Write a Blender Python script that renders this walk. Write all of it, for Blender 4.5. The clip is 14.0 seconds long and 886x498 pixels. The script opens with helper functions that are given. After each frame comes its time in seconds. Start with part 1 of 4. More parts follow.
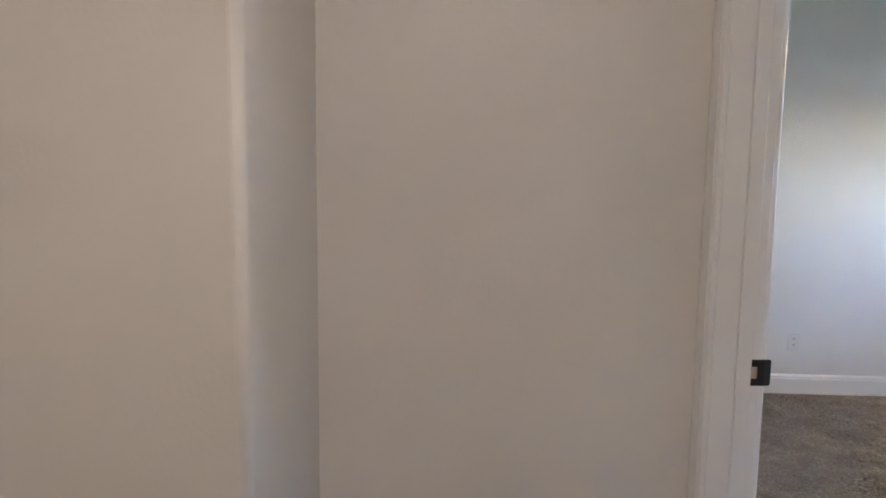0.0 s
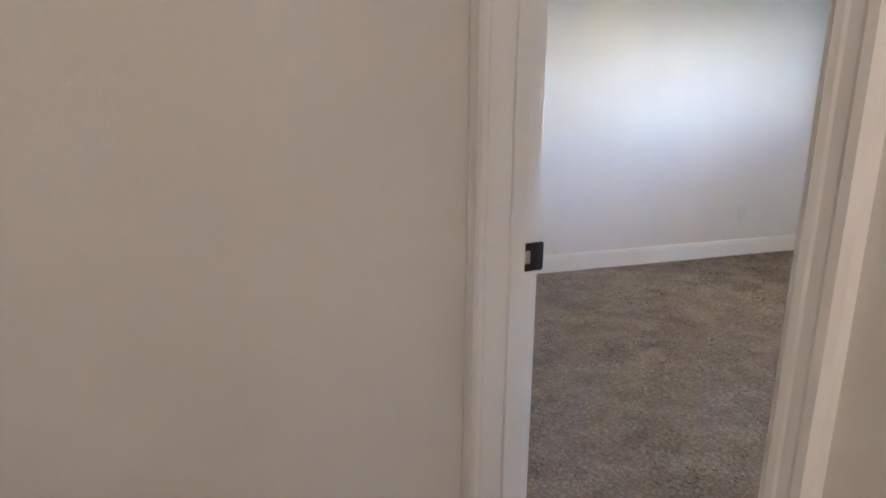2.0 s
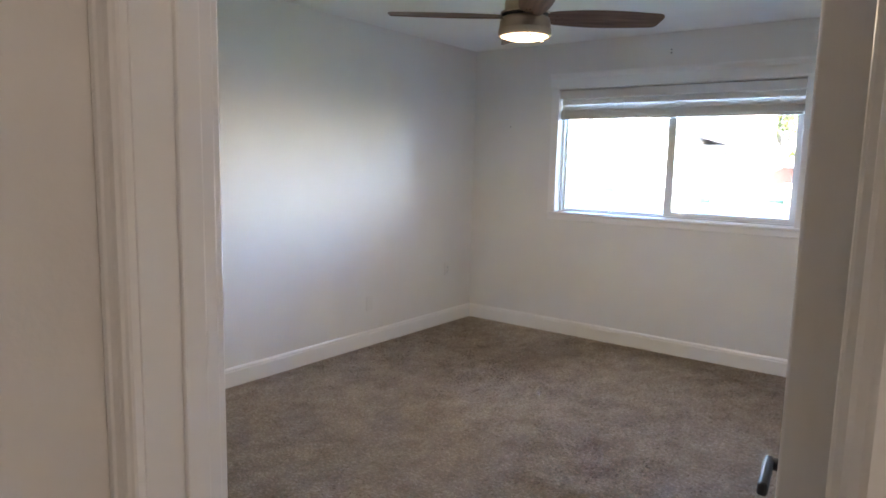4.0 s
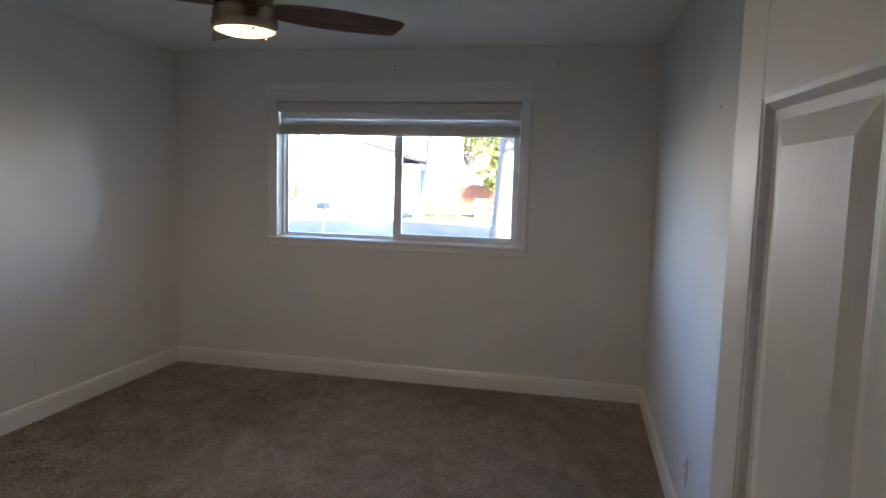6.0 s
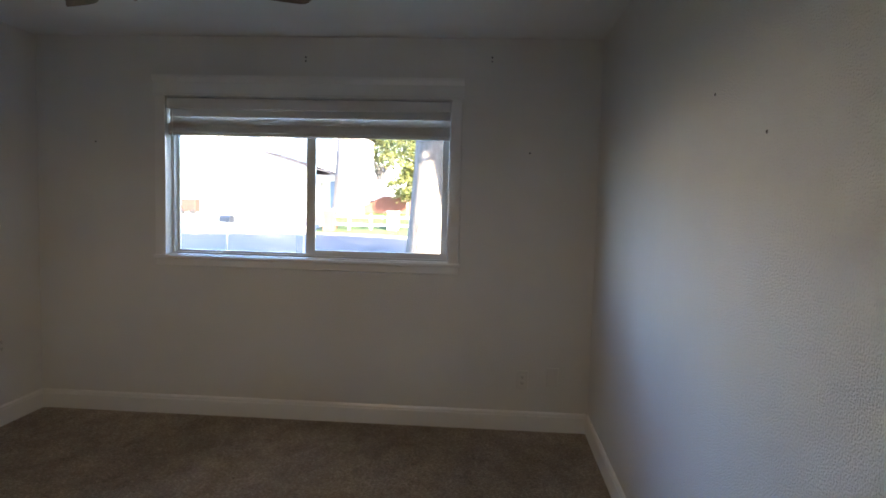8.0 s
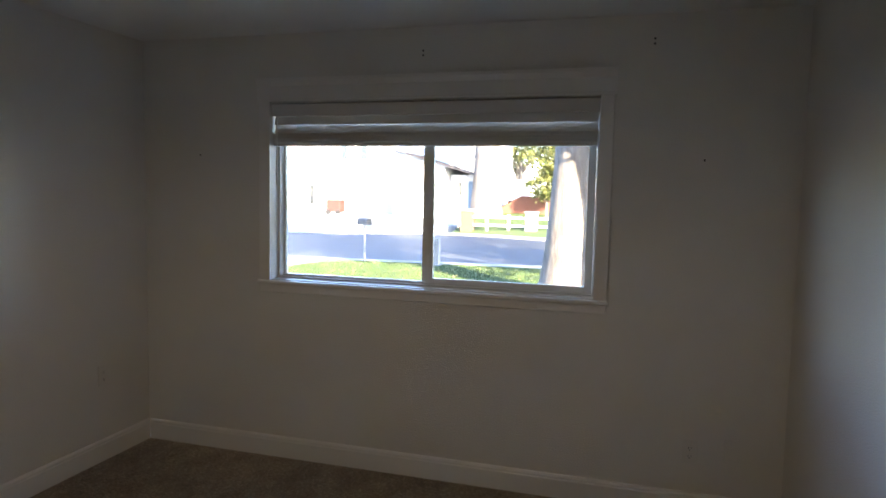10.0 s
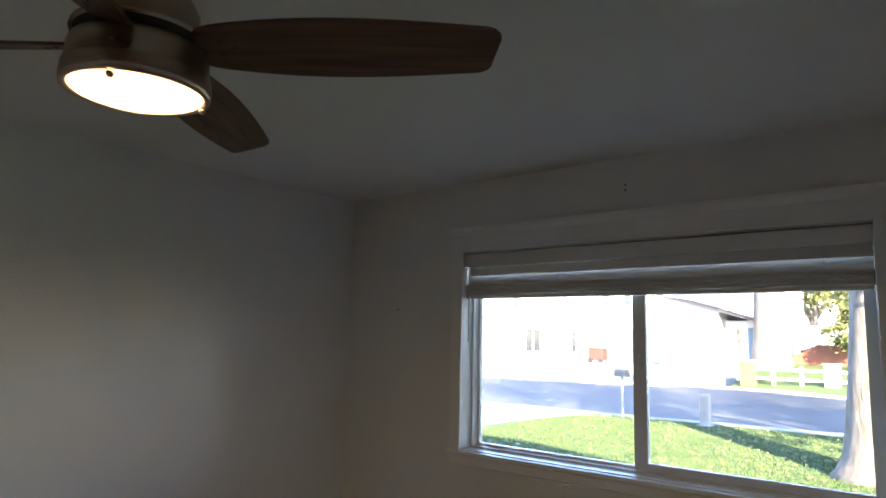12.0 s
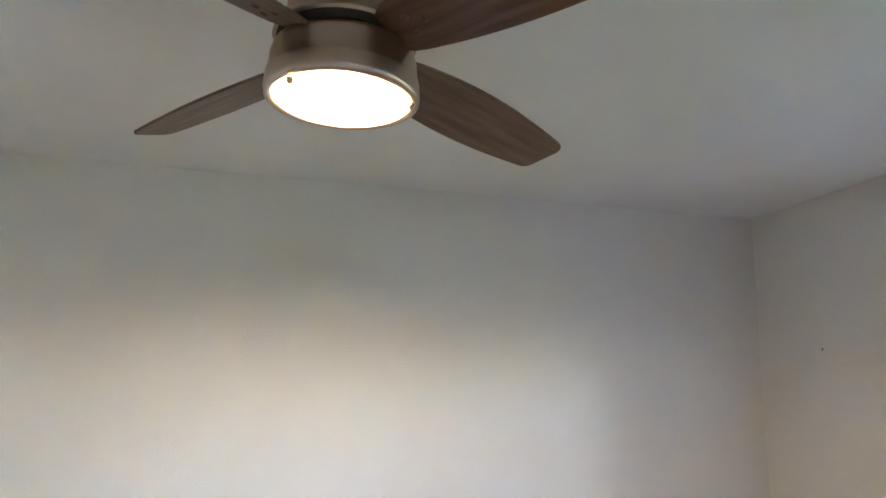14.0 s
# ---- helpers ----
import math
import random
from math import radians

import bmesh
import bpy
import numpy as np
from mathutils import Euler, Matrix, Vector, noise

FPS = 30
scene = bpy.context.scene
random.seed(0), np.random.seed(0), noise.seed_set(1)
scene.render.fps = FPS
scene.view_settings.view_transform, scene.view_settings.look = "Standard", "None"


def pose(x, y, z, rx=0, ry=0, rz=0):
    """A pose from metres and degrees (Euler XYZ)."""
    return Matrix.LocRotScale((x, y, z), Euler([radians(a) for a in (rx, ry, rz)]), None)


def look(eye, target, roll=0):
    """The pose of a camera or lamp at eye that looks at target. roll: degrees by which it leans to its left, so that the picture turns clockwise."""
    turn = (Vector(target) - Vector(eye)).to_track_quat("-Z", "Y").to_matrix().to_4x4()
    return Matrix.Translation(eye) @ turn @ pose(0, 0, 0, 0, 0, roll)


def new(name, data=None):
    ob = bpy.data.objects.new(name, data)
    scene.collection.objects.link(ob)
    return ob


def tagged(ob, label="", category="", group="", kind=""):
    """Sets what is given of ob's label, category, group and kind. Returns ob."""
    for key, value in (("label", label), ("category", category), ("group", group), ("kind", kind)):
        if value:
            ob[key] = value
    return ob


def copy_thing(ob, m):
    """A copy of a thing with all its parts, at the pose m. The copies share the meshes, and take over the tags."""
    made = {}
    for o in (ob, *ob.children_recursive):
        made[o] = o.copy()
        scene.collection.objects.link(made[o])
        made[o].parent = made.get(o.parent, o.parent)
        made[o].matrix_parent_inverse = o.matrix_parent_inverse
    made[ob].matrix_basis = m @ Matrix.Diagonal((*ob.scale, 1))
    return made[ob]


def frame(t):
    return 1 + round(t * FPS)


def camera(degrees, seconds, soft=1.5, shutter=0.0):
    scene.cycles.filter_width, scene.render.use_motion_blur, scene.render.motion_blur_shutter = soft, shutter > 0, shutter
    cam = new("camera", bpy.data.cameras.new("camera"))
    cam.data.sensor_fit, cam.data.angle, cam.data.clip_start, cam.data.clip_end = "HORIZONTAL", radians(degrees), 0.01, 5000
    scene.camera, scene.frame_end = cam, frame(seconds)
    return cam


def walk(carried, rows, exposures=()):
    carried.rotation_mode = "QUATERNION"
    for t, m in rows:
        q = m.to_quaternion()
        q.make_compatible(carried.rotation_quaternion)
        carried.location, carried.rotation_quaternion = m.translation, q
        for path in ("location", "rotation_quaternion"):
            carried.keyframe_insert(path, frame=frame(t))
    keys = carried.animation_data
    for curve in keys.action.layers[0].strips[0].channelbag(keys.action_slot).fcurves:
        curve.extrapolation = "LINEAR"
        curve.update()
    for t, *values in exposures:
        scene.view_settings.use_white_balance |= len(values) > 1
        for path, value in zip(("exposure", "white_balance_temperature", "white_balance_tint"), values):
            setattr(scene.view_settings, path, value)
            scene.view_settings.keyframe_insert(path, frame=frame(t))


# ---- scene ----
PATH = [
    (0, (4.162, -5.133, 1.354), (2.178, -5.246, 1.131), 0.7),
    (0.5, (4.036, -5.113, 1.312), (2.051, -5.037, 1.08), 0.8),
    (1, (3.926, -5.124, 1.275), (1.979, -4.787, 0.968), 0.7),
    (1.5, (3.883, -5.114, 1.235), (1.991, -4.609, 0.829), 0.6),
    (2, (3.862, -5.095, 1.268), (2.03, -4.465, 0.773), 0.5),
    (2.5, (3.814, -5.097, 1.341), (2.069, -4.261, 0.836), 0.9),
    (3, (3.672, -5.063, 1.392), (2.054, -3.994, 0.902), 1.0),
    (3.5, (3.593, -5.029, 1.47), (2.141, -3.705, 1.095), 1.5),
    (4, (3.457, -5.001, 1.44), (2.261, -3.42, 1.177), 1.3),
    (4.2, (3.406, -4.989, 1.45), (2.344, -3.32, 1.209), 1.3),
    (6.3, (3.072, -4.506, 1.469), (2.75, -2.541, 1.282), 1.6),
    (6.5, (3.036, -4.444, 1.471), (2.782, -2.469, 1.289), 1.5),
    (7, (2.97, -4.339, 1.452), (2.867, -2.349, 1.285), 1.5),
    (7.2, (2.975, -4.297, 1.419), (2.874, -2.307, 1.269), 1.5),
    (9.5, (2.85, -3.514, 1.537), (2.441, -1.563, 1.37), 1.4),
    (10, (2.863, -3.326, 1.559), (2.308, -1.411, 1.394), 1.2),
    (10.5, (2.931, -3.156, 1.592), (2.23, -1.283, 1.557), 1.1),
    (11, (2.949, -3.02, 1.594), (2.12, -1.203, 1.694), 1.1),
    (11.5, (2.957, -2.862, 1.612), (1.928, -1.161, 1.83), 1.2),
    (12, (2.959, -2.72, 1.623), (1.698, -1.191, 1.888), 1.3),
    (12.5, (2.986, -2.543, 1.656), (1.482, -1.262, 1.967), 1.8),
    (13, (3.004, -2.417, 1.663), (1.289, -1.451, 2.015), 2.4),
    (13.5, (2.941, -2.349, 1.622), (1.109, -1.645, 2.008), 1.5),
    (14, (2.819, -2.252, 1.609), (0.904, -1.822, 1.992), 1.5),
]
cam = camera(68.5, 14.0, soft=1.7)
EXPOSURES = ((0.0, 6.0, 6450, 10), (1.5, 6.05, 6550, 10), (2.5, 6.2, 6750, 11), (3.5, 6.2, 6800, 11), (4.2, 5.65, 6800, 11), (6.3, 4.6, 7250, 11), (7.2, 4.5, 7350, 11), (9.5, 4.1, 7850, 11), (10.5, 4.0, 7850, 10), (12.0, 4.0, 7750, 10), (12.5, 4.25, 7650, 11), (13.0, 5.3, 7650, 11), (14.0, 6.0, 7450, 11))
walk(cam, [(t, look(e, g, r)) for t, e, g, r in PATH], EXPOSURES)

# ---- world and lights ----
SUN_EL, SUN_AZ = 20.0, 136.0      # degrees; azimuth clockwise from +y
world = bpy.data.worlds.new("world")
scene.world = world
world.use_nodes = True
wn = world.node_tree.nodes
sky = wn.new("ShaderNodeTexSky")
sky.sky_type = "NISHITA"
sky.sun_disc = False
sky.dust_density, sky.ozone_density = 0.5, 4.0
sky.sun_elevation, sky.sun_rotation = radians(SUN_EL), radians(SUN_AZ)
deep = wn.new("ShaderNodeMixRGB")
deep.blend_type = "MULTIPLY"
deep.inputs["Fac"].default_value = 1.0
deep.inputs["Color2"].default_value = (0.96, 0.94, 1.10, 1)
world.node_tree.links.new(sky.outputs["Color"], deep.inputs["Color1"])
world.node_tree.links.new(deep.outputs["Color"], wn["Background"].inputs["Color"])
wn["Background"].inputs["Strength"].default_value = 0.15

sun_data = bpy.data.lights.new("sun", "SUN")
sun_data.energy, sun_data.angle, sun_data.color = 3.5, radians(0.5), (1.0, 0.92, 0.81)
sun = new("sun", sun_data)
az, el = radians(SUN_AZ), radians(SUN_EL)
to_sun = Vector((math.sin(az) * math.cos(el), math.cos(az) * math.cos(el), math.sin(el)))
sun.matrix_world = look(to_sun * 60, (0, 0, 0))

# the fan's bulb lights the room past its shadowless glass cover; the hallway dome glows itself
HALL_LAMP = (4.5, -5.08)
FAN = (1.800, -2.200)
bulb = bpy.data.lights.new("fan_bulb", "POINT")
bulb.energy, bulb.shadow_soft_size, bulb.color = 0.85, 0.03, (1.0, 0.83, 0.60)
new("fan_bulb", bulb).location = (FAN[0], FAN[1], 2.072)

# ---- building helpers ----
def part(name, bm, material, parent=None, label="", smooth=False):
    me = bpy.data.meshes.new(name)
    bm.normal_update()
    bm.to_mesh(me)
    bm.free()
    me.materials.append(material)
    if smooth:
        for p in me.polygons:
            p.use_smooth = True
    ob = new(name, me)
    if parent:
        ob.parent = parent
    if label:
        ob["label"] = label
    return ob


def thing(name, at, label, category, group="", kind="", rz=0.0):
    ob = new(name)
    ob.matrix_world = pose(*at, 0, 0, rz)
    ob.empty_display_size = 0.1
    return tagged(ob, label, category, group, kind)


def box(bm, x0, x1, y0, y1, z0, z1, bevel=0.0, seg=2):
    g = bmesh.ops.create_cube(bm, size=1)["verts"]
    for v in g:
        v.co = Vector(((x0 + x1) / 2 + v.co.x * (x1 - x0), (y0 + y1) / 2 + v.co.y * (y1 - y0), (z0 + z1) / 2 + v.co.z * (z1 - z0)))
    if bevel:
        es = list({e for v in g for e in v.link_edges})
        bmesh.ops.bevel(bm, geom=es, offset=bevel, segments=seg, affect="EDGES", profile=0.5)
    return bm


def boxed(*a, **k):
    return box(bmesh.new(), *a, **k)


def lathe(profile, seg=48):
    """Surface of revolution about z of (radius, z) pairs."""
    bm = bmesh.new()
    rings = []
    for r, z in profile:
        if r < 1e-6:
            rings.append([bm.verts.new((0, 0, z))])
        else:
            rings.append([bm.verts.new((r * math.cos(2 * math.pi * i / seg), r * math.sin(2 * math.pi * i / seg), z)) for i in range(seg)])
    for a, c in zip(rings, rings[1:]):
        for i in range(seg):
            j = (i + 1) % seg
            if len(a) == 1 and len(c) == 1:
                continue
            if len(a) == 1:
                bm.faces.new((a[0], c[j], c[i]))
            elif len(c) == 1:
                bm.faces.new((a[i], a[j], c[0]))
            else:
                bm.faces.new((a[i], a[j], c[j], c[i]))
    bmesh.ops.recalc_face_normals(bm, faces=bm.faces)
    return bm


def slab(us, vs, holes, axis, w0, w1):
    """A wall slab with rectangular holes. us, vs: limits along the wall and up; holes: (u0, u1, v0, v1);
    axis 'y': the wall runs along x and is thick in y; axis 'x': runs along y."""
    U = sorted({*us, *[h[0] for h in holes], *[h[1] for h in holes]})
    V = sorted({*vs, *[h[2] for h in holes], *[h[3] for h in holes]})
    solid = lambda i, j: 0 <= i < len(U) - 1 and 0 <= j < len(V) - 1 and not any(
        h[0] <= U[i] and U[i + 1] <= h[1] and h[2] <= V[j] and V[j + 1] <= h[3] for h in holes)
    bm = bmesh.new()
    cache = {}

    def vert(u, v, w):
        if (u, v, w) not in cache:
            cache[u, v, w] = bm.verts.new((u, w, v) if axis == "y" else (w, u, v))
        return cache[u, v, w]

    for i in range(len(U) - 1):
        for j in range(len(V) - 1):
            if not solid(i, j):
                continue
            u0, u1, v0, v1 = U[i], U[i + 1], V[j], V[j + 1]
            for w in (w0, w1):
                bm.faces.new([vert(*c, w) for c in ((u0, v0), (u1, v0), (u1, v1), (u0, v1))])
            for di, dj, a, c in ((-1, 0, (u0, v0), (u0, v1)), (1, 0, (u1, v0), (u1, v1)), (0, -1, (u0, v0), (u1, v0)), (0, 1, (u0, v1), (u1, v1))):
                if not solid(i + di, j + dj):
                    bm.faces.new([vert(*a, w0), vert(*c, w0), vert(*c, w1), vert(*a, w1)])
    bmesh.ops.recalc_face_normals(bm, faces=bm.faces)
    return bm


def profile_run(profile, p0, p1, out):
    """A moulding: profile of (depth, height) pairs swept from p0 to p1; out is the side that it stands out to, up is z."""
    bm = bmesh.new()
    p0, p1, out = Vector(p0), Vector(p1), Vector(out)
    a = [bm.verts.new(p0 + out * d + Vector((0, 0, h))) for d, h in profile]
    c = [bm.verts.new(p1 + out * d + Vector((0, 0, h))) for d, h in profile]
    k = len(profile)
    for i in range(k):
        j = (i + 1) % k
        bm.faces.new((a[i], a[j], c[j], c[i]))
    bm.faces.new(a)
    bm.faces.new(c)
    bmesh.ops.recalc_face_normals(bm, faces=bm.faces)
    return bm


def upright_run(profile, x, y, z0, z1, along, out):
    """A standing moulding: profile of (across, depth) pairs, from z0 to z1."""
    bm = bmesh.new()
    o, al, ou = Vector((x, y, 0)), Vector(along), Vector(out)
    a = [bm.verts.new(o + al * u + ou * d + Vector((0, 0, z0))) for u, d in profile]
    c = [bm.verts.new(o + al * u + ou * d + Vector((0, 0, z1))) for u, d in profile]
    k = len(profile)
    for i in range(k):
        j = (i + 1) % k
        bm.faces.new((a[i], a[j], c[j], c[i]))
    bm.faces.new(a)
    bm.faces.new(c)
    bmesh.ops.recalc_face_normals(bm, faces=bm.faces)
    return bm


def tube(points, radii, seg=10):
    """A limb through points with its radius at each."""
    bm = bmesh.new()
    rings = []
    pts = [Vector(p) for p in points]
    for i, p in enumerate(pts):
        d = (pts[min(i + 1, len(pts) - 1)] - pts[max(i - 1, 0)]).normalized()
        u = d.orthogonal().normalized() if abs(d.z) < 0.95 else Vector((1, 0, 0))
        u = (u - d * u.dot(d)).normalized()
        w = d.cross(u)
        rings.append([bm.verts.new(p + (u * math.cos(2 * math.pi * k / seg) + w * math.sin(2 * math.pi * k / seg)) * radii[i]) for k in range(seg)])
    for a, c in zip(rings, rings[1:]):
        for k in range(seg):
            bm.faces.new((a[k], a[(k + 1) % seg], c[(k + 1) % seg], c[k]))
    bm.faces.new(rings[0])
    bm.faces.new(rings[-1])
    bmesh.ops.recalc_face_normals(bm, faces=bm.faces)
    return bm

# ---- materials ----
def principled(name, color, rough=0.5, metal=0.0, spec=0.5):
    m = bpy.data.materials.new(name)
    m.use_nodes = True
    b = m.node_tree.nodes["Principled BSDF"]
    b.inputs["Base Color"].default_value = (*color, 1)
    b.inputs["Roughness"].default_value = rough
    b.inputs["Metallic"].default_value = metal
    b.inputs["Specular IOR Level"].default_value = spec
    return m, m.node_tree.nodes, m.node_tree.links, b


def noise_node(n, l, scale, detail=4.0, rough=0.55, stretch=None, distort=0.0):
    tc = n.new("ShaderNodeTexCoord")
    t = n.new("ShaderNodeTexNoise")
    t.inputs["Scale"].default_value, t.inputs["Detail"].default_value, t.inputs["Roughness"].default_value = scale, detail, rough
    t.inputs["Distortion"].default_value = distort
    if stretch:
        mp = n.new("ShaderNodeMapping")
        mp.inputs["Scale"].default_value = stretch
        l.new(tc.outputs["Object"], mp.inputs["Vector"])
        l.new(mp.outputs["Vector"], t.inputs["Vector"])
    else:
        l.new(tc.outputs["Object"], t.inputs["Vector"])
    return t


def vary(n, l, b, tex, dark, light, lo=0.35, hi=0.65):
    r = n.new("ShaderNodeValToRGB")
    r.color_ramp.elements[0].position, r.color_ramp.elements[1].position = lo, hi
    r.color_ramp.elements[0].color, r.color_ramp.elements[1].color = (*dark, 1), (*light, 1)
    l.new(tex.outputs["Fac"], r.inputs["Fac"])
    l.new(r.outputs["Color"], b.inputs["Base Color"])
    return r


def mixed(n, l, a, c, fac, mode="MULTIPLY"):
    m = n.new("ShaderNodeMixRGB")
    m.blend_type = mode
    m.inputs["Fac"].default_value = fac
    l.new(a, m.inputs["Color1"])
    l.new(c, m.inputs["Color2"])
    return m.outputs["Color"]


def bump(n, l, b, tex, strength, dist, after=None):
    k = n.new("ShaderNodeBump")
    k.inputs["Strength"].default_value, k.inputs["Distance"].default_value = strength, dist
    l.new(tex.outputs["Fac"], k.inputs["Height"])
    if after:
        l.new(after.outputs["Normal"], k.inputs["Normal"])
    l.new(k.outputs["Normal"], b.inputs["Normal"])
    return k


def paint(name, color, rough, peel=1.0, peel_scale=95.0, wobble=0.06, deep_mm=4.0):
    """Rolled wall paint over an orange-peel texture."""
    m, n, l, b = principled(name, color, rough)
    big = noise_node(n, l, 1.3, 3)
    vary(n, l, b, big, tuple(c * (1 - wobble) for c in color), color)
    fine = noise_node(n, l, peel_scale, 2.5, 0.5)
    k = bump(n, l, b, fine, min(1.0, 0.35 * peel), deep_mm / 1000)
    wave = noise_node(n, l, 5.0, 2)
    bump(n, l, b, wave, 0.05 * peel, 0.01, k)
    sm = noise_node(n, l, 2.2, 3)
    mr = n.new("ShaderNodeMapRange")
    mr.inputs["To Min"].default_value, mr.inputs["To Max"].default_value = rough - 0.05, rough + 0.07
    l.new(sm.outputs["Fac"], mr.inputs["Value"])
    l.new(mr.outputs["Result"], b.inputs["Roughness"])
    return m


WALL = paint("bedroom_wall_paint", (0.81, 0.80, 0.77), 0.32, 2.0, 130.0)
WALLROUGH = paint("bedroom_wall_paint_heavy_peel", (0.81, 0.80, 0.77), 0.42, 3.0, 185.0, 0.06, 8.0)
WALLROUGH.node_tree.nodes["Principled BSDF"].inputs["Specular IOR Level"].default_value = 0.85
HALL = paint("hall_wall_paint", (0.76, 0.735, 0.70), 0.42, 0.3)
CEIL = paint("ceiling_paint", (0.86, 0.86, 0.84), 0.7, 0.8, 60.0)
TRIM, n, l, b = principled("trim_paint", (0.85, 0.845, 0.83), 0.28)
bump(n, l, b, noise_node(n, l, 26, 3, 0.5, (1, 1, 0.25)), 0.08, 0.004)
DOOR, n, l, b = principled("door_paint", (0.78, 0.77, 0.75), 0.45)
bump(n, l, b, noise_node(n, l, 160, 3, 0.6, (1, 1, 0.06)), 0.18, 0.002)
VINYL, n, l, b = principled("white_vinyl", (0.78, 0.79, 0.79), 0.35)
bump(n, l, b, noise_node(n, l, 40, 2), 0.03, 0.002)
PLATE, n, l, b = principled("plate_plastic", (0.76, 0.75, 0.72), 0.35)
BLACK, n, l, b = principled("black_metal", (0.010, 0.010, 0.011), 0.5, 0.2)
bump(n, l, b, noise_node(n, l, 200, 2), 0.05, 0.001)
# near-black colour stands in for the shade inside slots, holes and gaps
HOLE_SHADE, n, l, b = principled("hole_shade", (0.02, 0.02, 0.02), 0.6)
RAWWOOD, n, l, b = principled("raw_wood", (0.55, 0.48, 0.40), 0.8)
vary(n, l, b, noise_node(n, l, 60, 3, 0.6, (1, 1, 0.1)), (0.42, 0.35, 0.28), (0.62, 0.55, 0.47))
BLIND, n, l, b = principled("blind_slat", (0.72, 0.70, 0.68), 0.45)
bump(n, l, b, noise_node(n, l, 90, 3, 0.5, (0.05, 1, 1)), 0.12, 0.002)
CORD, n, l, b = principled("cord", (0.7, 0.69, 0.66), 0.8)

# carpet: cut pile; brushed nap's light and shade put in as lighter, darker patches
CARPET, n, l, b = principled("carpet", (0.2, 0.17, 0.145), 0.95, 0, 0.1)
tuft = noise_node(n, l, 170, 3, 0.7)
vary(n, l, b, tuft, (0.30, 0.26, 0.222), (0.39, 0.342, 0.296), 0.30, 0.68)
ramp1 = b.inputs["Base Color"].links[0].from_socket
patch = noise_node(n, l, 6.5, 7, 0.72, (1, 0.75, 1), 0.3)
r2 = n.new("ShaderNodeValToRGB")
r2.color_ramp.elements[0].position, r2.color_ramp.elements[1].position = 0.36, 0.66
r2.color_ramp.elements[0].color, r2.color_ramp.elements[1].color = (0.70, 0.68, 0.65, 1), (1, 1, 1, 1)
l.new(patch.outputs["Fac"], r2.inputs["Fac"])
l.new(mixed(n, l, ramp1, r2.outputs["Color"], 1.0), b.inputs["Base Color"])
b.inputs["Sheen Weight"].default_value = 0.25
k = bump(n, l, b, tuft, 0.15, 0.005)
bump(n, l, b, noise_node(n, l, 34, 4, 0.6), 0.25, 0.01, k)

# fan
BRASS, n, l, b = principled("brushed_nickel", (0.50, 0.405, 0.33), 0.30, 1.0)
bump(n, l, b, noise_node(n, l, 14, 4, 0.6, (1, 1, 40)), 0.06, 0.002)
b.inputs["Anisotropic"].default_value = 0.5
WALNUT, n, l, b = principled("walnut_blade", (0.14, 0.08, 0.055), 0.42)
vary(n, l, b, noise_node(n, l, 9, 5, 0.6, (0.35, 5, 5)), (0.080, 0.045, 0.032), (0.20, 0.116, 0.083))
# weak warm emission only sets the cover's look; the bulb lights the room
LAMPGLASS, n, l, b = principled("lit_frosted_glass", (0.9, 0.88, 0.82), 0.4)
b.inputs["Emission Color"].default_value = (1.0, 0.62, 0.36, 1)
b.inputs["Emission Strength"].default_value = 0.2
HALLGLASS, n, l, b = principled("lit_hall_glass", (0.9, 0.88, 0.84), 0.4)
b.inputs["Emission Color"].default_value = (1.0, 0.845, 0.755, 1)
b.inputs["Emission Strength"].default_value = 0.8
PILE, n, l, b = principled("carpet_fibre", (0.3, 0.26, 0.22), 0.9, 0, 0.1)
gi, gr = n.new("ShaderNodeNewGeometry"), n.new("ShaderNodeValToRGB")
gr.color_ramp.elements[0].color, gr.color_ramp.elements[1].color = (0.46, 0.401, 0.347, 1), (0.60, 0.528, 0.461, 1)
l.new(gi.outputs["Random Per Island"], gr.inputs["Fac"])
blot = noise_node(n, l, 6.5, 7, 0.72, (1, 0.75, 1), 0.3)
br = n.new("ShaderNodeValToRGB")
br.color_ramp.elements[0].position, br.color_ramp.elements[1].position = 0.36, 0.64
br.color_ramp.elements[0].color, br.color_ramp.elements[1].color = (0.70, 0.68, 0.65, 1), (1, 1, 1, 1)
l.new(blot.outputs["Fac"], br.inputs["Fac"])
# tuft-sized noise in the colour stands in for shading between pile clumps
tuft_shade = noise_node(n, l, 52, 3, 0.6, (1, 1.5, 1))
tr2 = n.new("ShaderNodeValToRGB")
tr2.color_ramp.elements[0].position, tr2.color_ramp.elements[1].position = 0.36, 0.60
tr2.color_ramp.elements[0].color, tr2.color_ramp.elements[1].color = (0.70, 0.68, 0.66, 1), (1.05, 1.05, 1.05, 1)
l.new(tuft_shade.outputs["Fac"], tr2.inputs["Fac"])
l.new(mixed(n, l, mixed(n, l, gr.outputs["Color"], br.outputs["Color"], 1.0), tr2.outputs["Color"], 1.0), b.inputs["Base Color"])

# window pane: clear, with a little gloss
PANE = bpy.data.materials.new("window_pane")
PANE.use_nodes = True
n, l = PANE.node_tree.nodes, PANE.node_tree.links
n.remove(n["Principled BSDF"])
tr, gl, mx, fr = n.new("ShaderNodeBsdfTransparent"), n.new("ShaderNodeBsdfGlossy"), n.new("ShaderNodeMixShader"), n.new("ShaderNodeFresnel")
gl.inputs["Roughness"].default_value = 0.02
tr.inputs["Color"].default_value = (0.96, 0.975, 0.975, 1)
fr.inputs["IOR"].default_value = 1.3
l.new(fr.outputs["Fac"], mx.inputs["Fac"])
